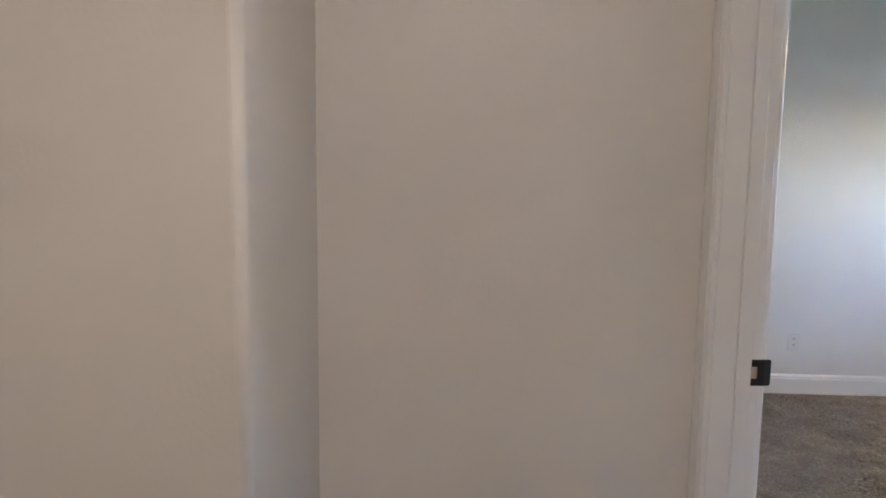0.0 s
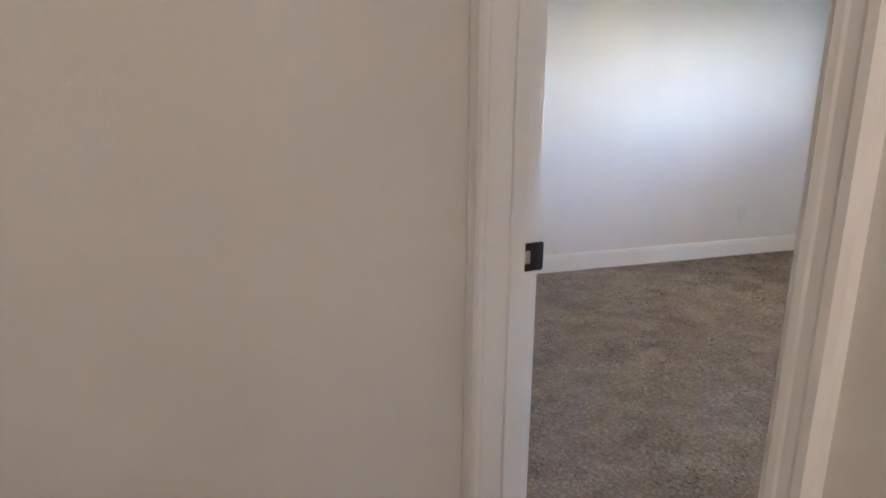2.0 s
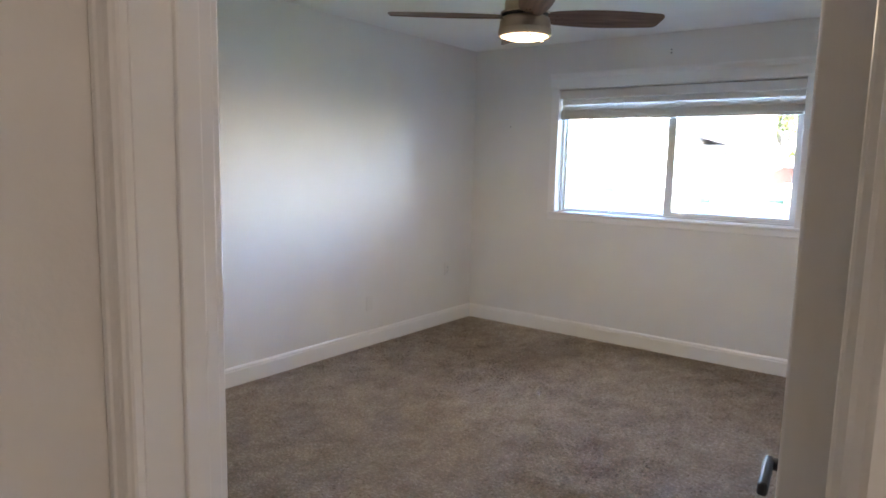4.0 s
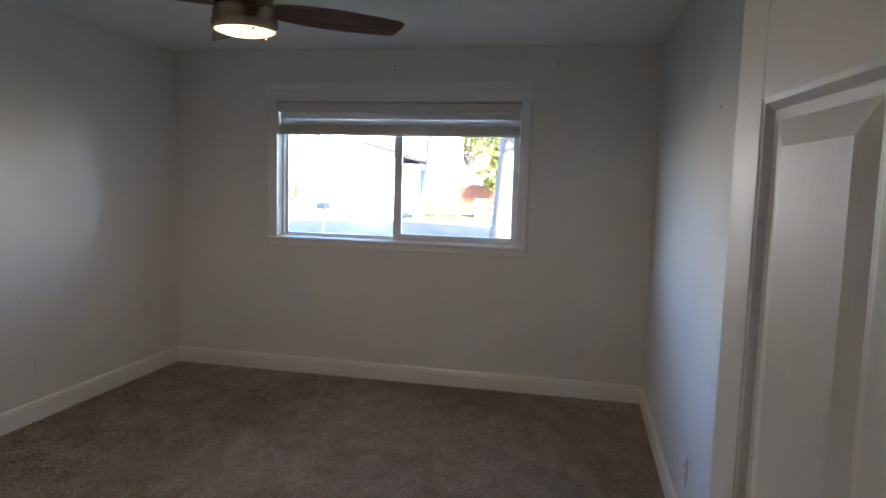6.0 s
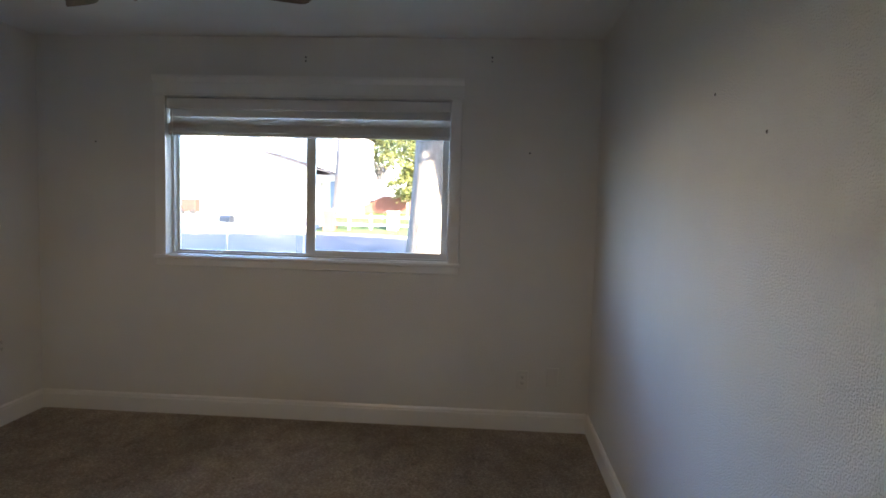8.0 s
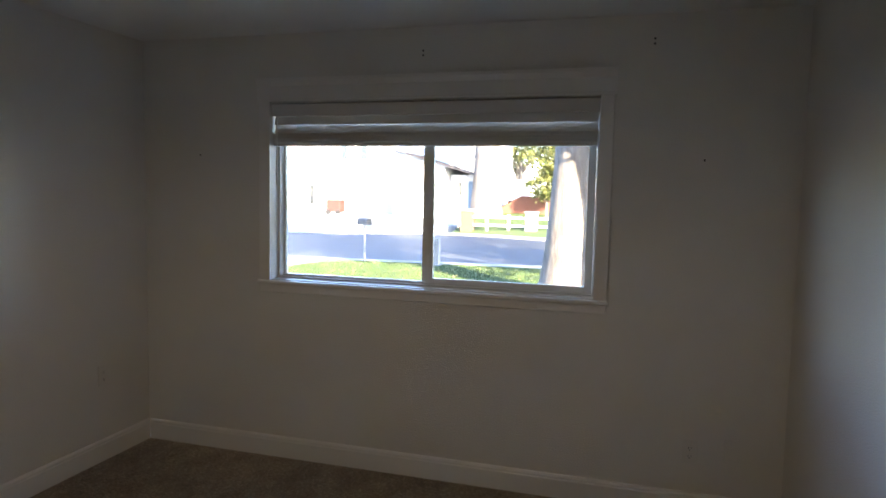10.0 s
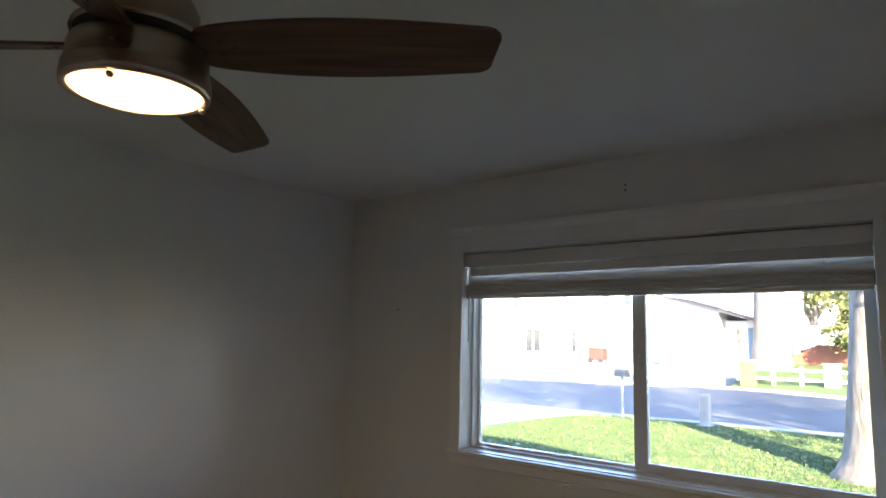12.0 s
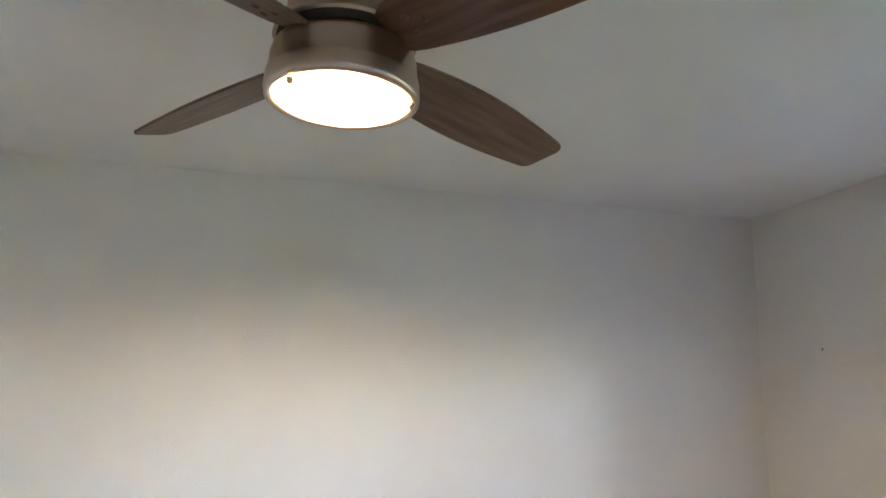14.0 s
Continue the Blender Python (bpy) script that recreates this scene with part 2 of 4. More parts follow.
l.new(tr.outputs["BSDF"], mx.inputs[1])
l.new(gl.outputs["BSDF"], mx.inputs[2])
l.new(mx.outputs["Shader"], n["Material Output"].inputs["Surface"])

# outdoors
# darkened in colour to stand in for the trees' shade on the road
ASPHALT, n, l, b = principled("asphalt", (0.06, 0.06, 0.065), 0.7)
vary(n, l, b, noise_node(n, l, 1.1, 6, 0.7), (0.032, 0.033, 0.036), (0.062, 0.064, 0.068))
bump(n, l, b, noise_node(n, l, 60, 3), 0.5, 0.01)
CONCRETE, n, l, b = principled("concrete", (0.42, 0.41, 0.39), 0.85)
vary(n, l, b, noise_node(n, l, 2.4, 6, 0.65), (0.22, 0.215, 0.207), (0.34, 0.335, 0.32))
bump(n, l, b, noise_node(n, l, 40, 3), 0.3, 0.006)
EARTH, n, l, b = principled("earth_and_dry_grass", (0.2, 0.17, 0.11), 0.95)
vary(n, l, b, noise_node(n, l, 0.8, 7, 0.7), (0.10, 0.092, 0.05), (0.20, 0.178, 0.11))
GRASS, n, l, b = principled("lawn_blades", (0.09, 0.14, 0.03), 0.7, 0, 0.2)
vary(n, l, b, noise_node(n, l, 1.6, 5, 0.65), (0.048, 0.086, 0.028), (0.085, 0.118, 0.042))
TURF, n, l, b = principled("turf", (0.08, 0.12, 0.03), 0.9, 0, 0.2)
vary(n, l, b, noise_node(n, l, 7, 6, 0.7), (0.044, 0.076, 0.024), (0.085, 0.108, 0.042))
DRYLEAF, n, l, b = principled("fallen_leaf", (0.42, 0.30, 0.10), 0.8)
BARK, n, l, b = principled("bark", (0.25, 0.2, 0.16), 0.9)
vary(n, l, b, noise_node(n, l, 11, 6, 0.7, (1, 1, 0.3)), (0.085, 0.072, 0.061), (0.20, 0.172, 0.15))
bump(n, l, b, noise_node(n, l, 24, 5, 0.65, (1, 1, 0.3)), 0.9, 0.03)
LEAF, n, l, b = principled("leaf", (0.08, 0.13, 0.03), 0.6, 0, 0.3)
oi = n.new("ShaderNodeNewGeometry")
lr = n.new("ShaderNodeValToRGB")
lr.color_ramp.elements[0].color, lr.color_ramp.elements[1].color = (0.028, 0.048, 0.011, 1), (0.13, 0.125, 0.034, 1)
l.new(oi.outputs["Random Per Island"], lr.inputs["Fac"])
l.new(lr.outputs["Color"], b.inputs["Base Color"])
# bluish tint in the colour stands in for cool skylight off the facade
STUCCO, n, l, b = principled("house_stucco", (0.66, 0.63, 0.58), 0.9)
vary(n, l, b, noise_node(n, l, 0.9, 6, 0.6), (0.52, 0.535, 0.55), (0.60, 0.615, 0.63))
bump(n, l, b, noise_node(n, l, 30, 3), 0.4, 0.01)
ROOF, n, l, b = principled("roof_shingle", (0.13, 0.10, 0.09), 0.9)
vary(n, l, b, noise_node(n, l, 6, 5, 0.7), (0.065, 0.052, 0.046), (0.12, 0.098, 0.085))
BRICK, n, l, b = principled("brick", (0.34, 0.14, 0.09), 0.85)
vary(n, l, b, noise_node(n, l, 5, 4, 0.7), (0.13, 0.042, 0.026), (0.21, 0.082, 0.052))
WHITEWOOD, n, l, b = principled("white_fence_paint", (0.72, 0.71, 0.68), 0.6)
vary(n, l, b, noise_node(n, l, 3, 4), (0.62, 0.61, 0.58), (0.76, 0.75, 0.72))
GREYMETAL, n, l, b = principled("grey_painted_metal", (0.045, 0.047, 0.052), 0.6, 0.0)
GALV, n, l, b = principled("galvanised_post", (0.38, 0.385, 0.39), 0.5, 0.3)
vary(n, l, b, noise_node(n, l, 20, 4), (0.15, 0.152, 0.155), (0.24, 0.243, 0.246))
BIN, n, l, b = principled("slate_blue_plastic", (0.07, 0.095, 0.13), 0.5)
DARKGLASS, n, l, b = principled("dark_window_glass", (0.03, 0.035, 0.04), 0.06, 0, 0.8)
CARGLASS, n, l, b = principled("tinted_car_glass", (0.16, 0.17, 0.18), 0.08, 0, 0.8)
CARPAINT, n, l, b = principled("silver_car_paint", (0.46, 0.47, 0.49), 0.3)
RUBBER, n, l, b = principled("tyre_rubber", (0.02, 0.02, 0.02), 0.8)
BLUEDOOR, n, l, b = principled("slate_blue_door_paint", (0.10, 0.16, 0.24), 0.5)
RUST, n, l, b = principled("rust_red_paint", (0.19, 0.05, 0.032), 0.6)
vary(n, l, b, noise_node(n, l, 9, 4), (0.085, 0.022, 0.015), (0.13, 0.036, 0.024))

# ---- structure: bedroom ----
W, D, H = 3.60, -4.498, 2.44            # room width, y of the door wall, ceiling height
DX0, DX1, DH = 2.70, 3.430, 2.035      # door opening between the jambs
HALL_Y = -4.606                        # hall side of the door wall
WX0, WX1, WZ0, WZ1 = 0.865, 2.69, 1.05, 2.06   # window opening


def setting(name, bm, material, label, category):
    return tagged(part(name, bm, material), label, category, kind="structure")


setting("floor", boxed(-0.15, 5.75, -7.1, 0.02, -0.12, 0.0), CARPET, "grey-brown cut-pile carpet with brushed lighter patches", "carpet")
setting("ceiling", boxed(-0.15, 5.75, -7.1, 0.16, H, H + 0.12), CEIL, "white painted textured drywall ceiling", "ceiling")
setting("wall_west", slab((D, 0.16), (-0.12, H), [], "x", -0.15, 0.0), WALL, "off-white satin painted drywall with orange-peel texture", "wall")
setting("wall_north", slab((0.0, W), (-0.12, H), [(WX0, WX1, WZ0, WZ1)], "y", 0.0, 0.16), WALL, "off-white painted wall holding the wide window", "wall")
setting("wall_east", slab((D, 0.16), (-0.12, H), [], "x", W, W + 0.12), WALLROUGH, "off-white satin wall with heavy orange-peel texture", "wall")
ws = setting("wall_south", slab((-0.15, 5.75), (0.0, H), [(DX0 - 0.02, DX1 + 0.02, 0.0, DH + 0.02)], "y", HALL_Y, D), WALL,
             "painted wall with the bedroom doorway", "wall")
ws.data.materials.append(HALL)
for p in ws.data.polygons:
    if p.normal.y < -0.5:
        p.material_index = 1

# hallway
setting("hall_wall_panel", slab((-5.52, HALL_Y), (0.0, H), [], "x", 2.52, 2.638), HALL, "beige painted hallway wall beside the door casing", "wall")
bm = boxed(2.52, 3.118, -7.1, -5.52, 0.0, H)
es = [e for e in bm.edges if all(abs(v.co.x - 3.118) < 1e-4 and abs(v.co.y + 5.52) < 1e-4 for v in e.verts)]
bmesh.ops.bevel(bm, geom=es, offset=0.022, segments=6, affect="EDGES", profile=0.5)
hw = setting("hall_wall_corner", bm, HALL, "beige hallway wall with a rounded bullnose corner", "wall")
for p in hw.data.polygons:
    p.use_smooth = abs(p.normal.z) < 0.1 and 0.02 < abs(p.normal.x) < 0.98
setting("hall_wall_south", boxed(3.118, 5.75, -7.1, -6.95, 0.0, H), HALL, "beige painted hallway wall", "wall")
setting("hall_wall_east", boxed(5.6, 5.75, -6.95, HALL_Y, 0.0, H), HALL, "beige painted hallway end wall", "wall")
# unseen house roof, eave above the window; ridge raised to shade the lawn
bm = bmesh.new()
for a, c in (((-9, 0.45, 2.58), (-9, -4.2, 5.9)), ((-9, -4.2, 5.9), (-9, -10, 2.58))):
    v = [bm.verts.new(q) for q in (a, (8, a[1], a[2]), (8, c[1], c[2]), c)]
    bm.faces.new(v)
g = bmesh.ops.solidify(bm, geom=bm.faces[:], thickness=-0.14)
setting("roof", bm, ROOF, "unseen brown shingle gable roof with eave, ridge height set for its shadow", "roof")
for nm, a in (("outer_wall_west", (-9, -0.15, 0.0, 0.16, -0.4, 2.6)), ("outer_wall_east", (3.72, 8, 0.0, 0.16, -0.4, 2.6)), ("foundation", (-0.15, 3.72, 0.02, 0.16, -0.4, -0.12))):
    setting(nm, boxed(*a), STUCCO, "pale stucco outer wall", "wall")

# baseboards with an eased, stepped top
BB = ((0, 0), (0.014, 0), (0.014, 0.098), (0.0115, 0.102), (0.0115, 0.112), (0.006, 0.122), (0.0, 0.125))
for nm, a, c, o in (("baseboard_west", (0, D, 0), (0, 0, 0), (1, 0, 0)), ("baseboard_north", (0.014, 0, 0), (W - 0.014, 0, 0), (0, -1, 0)),
                    ("baseboard_east", (W, D, 0), (W, 0, 0), (-1, 0, 0)), ("baseboard_south", (0.014, D, 0), (DX0 - 0.08, D, 0), (0, 1, 0)),
                    ("baseboard_south_end", (DX1 + 0.08, D, 0), (W - 0.014, D, 0), (0, 1, 0))):
    setting(nm, profile_run(BB, a, c, o), TRIM, "white painted moulded baseboard above the carpet", "baseboard")

# ---- door frame ----
frame_1 = thing("door_frame", (0, 0, 0), "white painted door frame with stepped casing and black strike plate", "door frame", kind="structure")
CAS = ((0, 0), (0, 0.013), (0.006, 0.019), (0.016, 0.019), (0.021, 0.0168), (0.034, 0.0155), (0.038, 0.0165), (0.047, 0.0165), (0.051, 0.0135), (0.056, 0.012), (0.059, 0.009), (0.059, 0))
for y, o in ((HALL_Y, -1), (D, 1)):
    part("casing", upright_run(CAS, DX0 - 0.063, y, 0.0, DH + 0.06, (1, 0, 0), (0, o, 0)), TRIM, frame_1)
    part("casing", upright_run(CAS, DX1 + 0.060, y, 0.0, DH + 0.06, (-1, 0, 0), (0, o, 0)), TRIM, frame_1)
    part("head_casing", profile_run([(d, 0.059 - u) for u, d in CAS], (DX0, y, DH + 0.003), (DX1, y, DH + 0.003), (0, o, 0)), TRIM, frame_1)
part("jamb", boxed(DX0 - 0.02, DX0, HALL_Y, D, 0, DH + 0.02, bevel=0.0025), TRIM, frame_1)
part("jamb", boxed(DX1, DX1 + 0.02, HALL_Y, D, 0, DH + 0.02, bevel=0.0025), TRIM, frame_1)
part("head_jamb", boxed(DX0, DX1, HALL_Y, D, DH, DH + 0.02, bevel=0.002), TRIM, frame_1)
part("door_stop", boxed(DX0, DX0 + 0.011, -4.555, -4.522, 0, DH, bevel=0.003), TRIM, frame_1)
part("door_stop", boxed(DX1 - 0.011, DX1, -4.555, -4.522, 0, DH, bevel=0.003), TRIM, frame_1)
part("head_stop", boxed(DX0 + 0.011, DX1 - 0.011, -4.555, -4.522, DH - 0.011, DH, bevel=0.003), TRIM, frame_1)
# strike plate with its latch hole and curled lip
def strike_profile(k, y0, y1, z0, z1, r):
    """Corner-rounded rectangle in y and z."""
    out = []
    for cy, cz, a0 in ((y1 - r, z1 - r, 0), (y0 + r, z1 - r, 90), (y0 + r, z0 + r, 180), (y1 - r, z0 + r, 270)):
        out += [(cy + r * math.cos(radians(a0 + 90 * i / k)), cz + r * math.sin(radians(a0 + 90 * i / k))) for i in range(k + 1)]
    return out


def curl(y):
    return 0.003 - 0.35 * max(0.0, y + 4.491) - 10.0 * max(0.0, y + 4.486) ** 2


outer = strike_profile(5, -4.529, -4.474, 0.893, 0.953, 0.006)
bend = strike_profile(5, -4.526, -4.492, 0.896, 0.950, 0.005)
hole = strike_profile(5, -4.519, -4.506, 0.909, 0.937, 0.003)
bm = bmesh.new()
front = [[bm.verts.new((DX0 + curl(y), y, z)) for y, z in ring] for ring in (outer, bend, hole)]
back = [[bm.verts.new((DX0 + curl(y) - 0.0025, y, z)) for y, z in ring] for ring in (outer, bend, hole)]
for i in range(len(outer)):
    j = (i + 1) % len(outer)
    for k in (0, 1):
        bm.faces.new((front[k][i], front[k][j], front[k + 1][j], front[k + 1][i]))
        bm.faces.new((back[k][i], back[k + 1][i], back[k + 1][j], back[k][j]))
    bm.faces.new((front[0][i], back[0][i], back[0][j], front[0][j]))
    bm.faces.new((front[2][i], front[2][j], back[2][j], back[2][i]))
bmesh.ops.recalc_face_normals(bm, faces=bm.faces)
strike = part("strike_plate", bm, BLACK, frame_1, "black metal strike plate with rounded corners and curled lip")
part("latch_hole", boxed(DX0 - 0.0005, DX0 + 0.0006, -4.517, -4.501, 0.908, 0.936), RAWWOOD, strike, "pale bare wood seen through the latch hole")
for z in (0.900, 0.946):
    s = part("screw", lathe([(0, 0.0032), (0.0035, 0.0028), (0.004, 0.002)], 12), BLACK, strike)
    s.matrix_local = pose(DX0 + 0.0005, -4.509, z, 0, 90, 0)

# ---- door leaf: six raised panels, swung into the room ----
DW, DT = 0.755, 0.035
door_1 = thing("door_1", (DX1 - 0.014, -4.478, 0.012), "white six-panel door standing open into the bedroom", "door", kind="structure", rz=-84)
# local: x from the hinge edge to the free edge is negative, closed face at y=0 (room) to -DT (hall)
ST, MU = 0.083, 0.085
ZP = ((0.235, 0.80), (0.965, 1.56), (1.655, 1.895))
for x0 in (-ST, -DW):
    part("stile", boxed(x0, x0 + ST, -DT, 0, 0, 2.015, bevel=0.002), DOOR, door_1)
mid = -DW / 2
for z0, z1 in ((0, 0.235), (0.80, 0.965), (1.56, 1.655), (1.895, 2.015)):
    part("rail", boxed(-DW + ST, -ST, -DT + 0.0004, -0.0004, z0, z1), DOOR, door_1)
for z0, z1 in ZP:
    part("mullion", boxed(mid - MU / 2, mid + MU / 2, -DT + 0.0004, -0.0004, z0, z1), DOOR, door_1)
    for a, c in ((-DW + ST, mid - MU / 2), (mid + MU / 2, -ST)):
        bm = bmesh.new()
        for side in (0, 1):
            prev = None
            for inset, dep in ((0, 0.001), (0.006, 0.002), (0.014, 0.009), (0.026, 0.0095), (0.055, 0.003), (0.058, 0.003)):
                y = -dep if side == 0 else -DT + dep
                ring = [bm.verts.new((x, y, z)) for x, z in ((a + inset, z0 + inset), (c - inset, z0 + inset), (c - inset, z1 - inset), (a + inset, z1 - inset))]
                if prev:
                    for i in range(4):
                        j = (i + 1) % 4
                        bm.faces.new((prev[i], prev[j], ring[j], ring[i]))
                prev = ring
            bm.faces.new(prev)
        bmesh.ops.recalc_face_normals(bm, faces=bm.faces)
        part("panel", bm, DOOR, door_1)
for side in (-1, 1):
    y0 = -DT if side < 0 else 0.0
    hnd = part("door_handle", lathe([(0, 0), (0.030, 0), (0.032, 0.004), (0.030, 0.009), (0.012, 0.011), (0.0105, 0.04), (0, 0.042)], 28), BLACK, door_1, "matt black lever handle", smooth=True)
    hnd.matrix_local = pose(-DW + 0.062, y0, 0.923, 90 * (1 if side < 0 else -1), 0, 0)
    lev = part("lever", boxed(-0.011, 0.115, -0.011, 0.011, 0.034, 0.050, bevel=0.005), BLACK, hnd)
part("latch_plate", boxed(-DW - 0.0012, -DW, -0.03, -0.006, 0.893, 0.953), BLACK, door_1, "black latch plate")
for z in (0.2, 0.93, 1.75):
    hg = part("hinge", lathe([(0, z), (0.0062, z), (0.0062, z + 0.088), (0, z + 0.088)], 14), BLACK, door_1, "black butt hinge")
    hg.location = (0.002, 0.004, 0)
    part("hinge_leaf", boxed(-0.0005, 0.001, -0.032, -0.002, z, z + 0.088), BLACK, door_1)

# ---- window ----
window_1 = thing("window_1", (0, 0, 0), "white vinyl sliding window with craftsman trim", "window", kind="structure")
part("casing", boxed(0.797, WX0, -0.018, 0.0, WZ0, 2.064, bevel=0.002), TRIM, window_1)
part("casing", boxed(WX1, 2.757, -0.018, 0.0, WZ0, 2.064, bevel=0.002), TRIM, window_1)
HEAD = ((0, 0.0), (0.022, 0.0), (0.022, 0.012), (0.019, 0.014), (0.019, 0.085), (0.026, 0.098), (0.034, 0.112), (0.036, 0.128), (0.0, 0.132))
part("header", profile_run(HEAD, (0.785, 0, 2.064), (2.768, 0, 2.064), (0, -1, 0)), TRIM, window_1)
part("sill", boxed(0.790, 2.764, -0.034, 0.0, WZ0 - 0.022, WZ0, bevel=0.005), TRIM, window_1)
part("inner_sill", boxed(WX0, WX1, 0.0, 0.075, WZ0 - 0.001, WZ0 + 0.004), TRIM, window_1)
part("apron", boxed(0.800, 2.754, -0.016, 0.0, 0.982, WZ0 - 0.022, bevel=0.002), TRIM, window_1)
FY0, FY1 = 0.075, 0.150
fr1 = part("window_frame", slab((WX0, WX1), (WZ0, WZ1), [(WX0 + 0.014, WX1 - 0.012, WZ0 + 0.014, WZ1 - 0.035)], "y", FY0, FY1), VINYL, window_1)
part("track", boxed(WX0 + 0.014, WX1 - 0.012, 0.108, 0.114, WZ0 + 0.014, WZ0 + 0.022), VINYL, fr1)
SX0, SX1 = 1.757, 2.676
sash = part("sash", slab((SX0, SX1), (WZ0 + 0.016, WZ1 - 0.037), [(SX0 + 0.060, SX1 - 0.038, WZ0 + 0.050, WZ1 - 0.08)], "y", 0.080, 0.106), VINYL, window_1)
part("latch", boxed(SX0 + 0.012, SX0 + 0.030, 0.068, 0.080, 1.50, 1.56, bevel=0.003), VINYL, sash)
part("fixed_sash", slab((WX0 + 0.014, 1.800), (WZ0 + 0.014, WZ1 - 0.035), [(WX0 + 0.028, 1.766, WZ0 + 0.026, WZ1 - 0.06)], "y", 0.116, 0.140), VINYL, window_1)
for nm, a in (("pane", (SX0 + 0.055, SX1 - 0.034, 0.091, 0.095, WZ0 + 0.046, WZ1 - 0.076)), ("pane", (WX0 + 0.024, 1.771, 0.126, 0.130, WZ0 + 0.022, WZ1 - 0.055))):
    p = part(nm, boxed(*a), PANE, window_1, "clear window glass")
    p.visible_shadow = False

# ---- blind, drawn up ----
blind = thing("window_blind", (0, 0, 0), "white faux-wood blind drawn up under the window header", "blind")
part("headrail", boxed(0.872, 2.683, 0.012, 0.060, 2.005, 2.055), BLIND, blind)
part("valance", boxed(0.868, 2.687, -0.004, 0.006, 1.985, 2.052, bevel=0.003), BLIND, blind)
def slat(z, tilt, yc=0.036):
    bm = bmesh.new()
    for k in range(5):
        u = -0.025 + k * 0.0125
        for x in (0.873, 2.681):
            for s in (0, 0.003):
                bm.verts.new((x, u * math.cos(tilt), u * math.sin(tilt) + 0.0015 * (1 - (u / 0.025) ** 2) + s))
    bm.verts.ensure_lookup_table()
    V = lambda k, xi, s: bm.verts[k * 4 + xi * 2 + s]
    for k in range(4):
        for s in (0, 1):
            bm.faces.new((V(k, 0, s), V(k, 1, s), V(k + 1, 1, s), V(k + 1, 0, s)))
    for k in (0, 4):
        bm.faces.new((V(k, 0, 0), V(k, 1, 0), V(k, 1, 1), V(k, 0, 1)))
    bmesh.ops.recalc_face_normals(bm, faces=bm.faces)
    o = part("slat", bm, BLIND, blind)
    o.location = (0, yc, z)
slat(1.964, radians(76), 0.030)
slat(1.918, radians(74), 0.036)
for k in range(15):
    slat(1.840 + 0.0036 * k, radians(random.uniform(-2, 2)), 0.034 + random.uniform(-0.0015, 0.0015))
part("bottom_rail", boxed(0.872, 2.682, 0.010, 0.060, 1.820, 1.838, bevel=0.004), BLIND, blind)
for x in (1.02, 1.42, 2.13, 2.53):
    for y in (0.0085, 0.0615):
        part("ladder_cord", tube([(x, y, 2.01), (x, y, 1.82)], [0.0012, 0.0012], 6), CORD, blind)
w = part("tilt_wand", tube([(0.900, 0.002, 2.0), (0.901, 0.001, 1.60)], [0.0042, 0.0045], 8), PLATE, blind, "thin white tilt wand")

# ---- outlets, plates, nail holes ----
def outlet(at, rz, label, blank=False):
    """A cover plate in the local xz plane that faces -y."""
    o = thing("blank_plate" if blank else "wall_outlet", at, label, "wall plate" if blank else "outlet", rz=rz)
    part("cover_plate", boxed(-0.036, 0.036, -0.006, 0.0, -0.058, 0.058, bevel=0.0025), PLATE, o)
    if blank:
        for z in (-0.03, 0.03):
            s = part("screw", lathe([(0, 0.0012), (0.003, 0.001), (0.0034, 0)], 10), PLATE, o)
            s.matrix_local = pose(0, -0.006, z, 90, 0, 0)
        return o
    for z in (-0.02, 0.02):
        r = part("receptacle", boxed(-0.0165, 0.0165, -0.0078, -0.006, z - 0.0145, z + 0.0145, bevel=0.0015), PLATE, o)
        for x, h in ((-0.0063, 0.0045), (0.0063, 0.0037)):
            part("slot", boxed(x - 0.0011, x + 0.0011, -0.0083, -0.0077, z + 0.002 - h, z + 0.002 + h), HOLE_SHADE, r)
        part("ground_hole", boxed(-0.0023, 0.0023, -0.0083, -0.0077, z - 0.0108, z - 0.0062, bevel=0.0002), HOLE_SHADE, r)
    s = part("screw", lathe([(0, 0.0012), (0.003, 0.001), (0.0034, 0)], 10), PLATE, o)
    s.matrix_local = pose(0, -0.006, 0, 90, 0, 0)
    return o


outlet((0, -3.135, 0.339), 90, "white duplex outlet above the baseboard")
outlet((0, -1.371, 0.338), 90, "white blank wall plate above the baseboard", True)
outlet((0, -0.367, 0.495), 90, "white duplex outlet beside the room corner")
outlet((3.182, 0, 0.328), 0, "white duplex outlet below the window wall")
outlet((3.37, 0, 0.352), 0, "white blank wall plate beside an outlet", True)
outlet((W, -1.84, 0.325), -90, "white duplex outlet on the glossy wall")


def nail_hole(at, rz, pair=False):
    o = thing("nail_hole", at, "small dark nail hole in the painted wall", "nail hole", rz=rz)
    for dz in ((0.012, -0.012) if pair else (0,)):
        h = part("hole_rim", lathe([(0, 0.0004), (0.0026, 0.0004), (0.0042, 0.0012), (0.0052, 0)], 12), HOLE_SHADE, o)
        h.matrix_local = pose(0, 0, dz, 90, 0, 0)


nail_hole((1.768, 0, 2.303), 0, True)
nail_hole((2.931, 0, 2.313), 0, True)
nail_hole((3.18, 0, 1.749), 0)
nail_hole((0.393, 0, 1.766), 0)
nail_hole((W, -2.44, 1.63), -90)
nail_hole((W, -2.055, 1.78), -90)

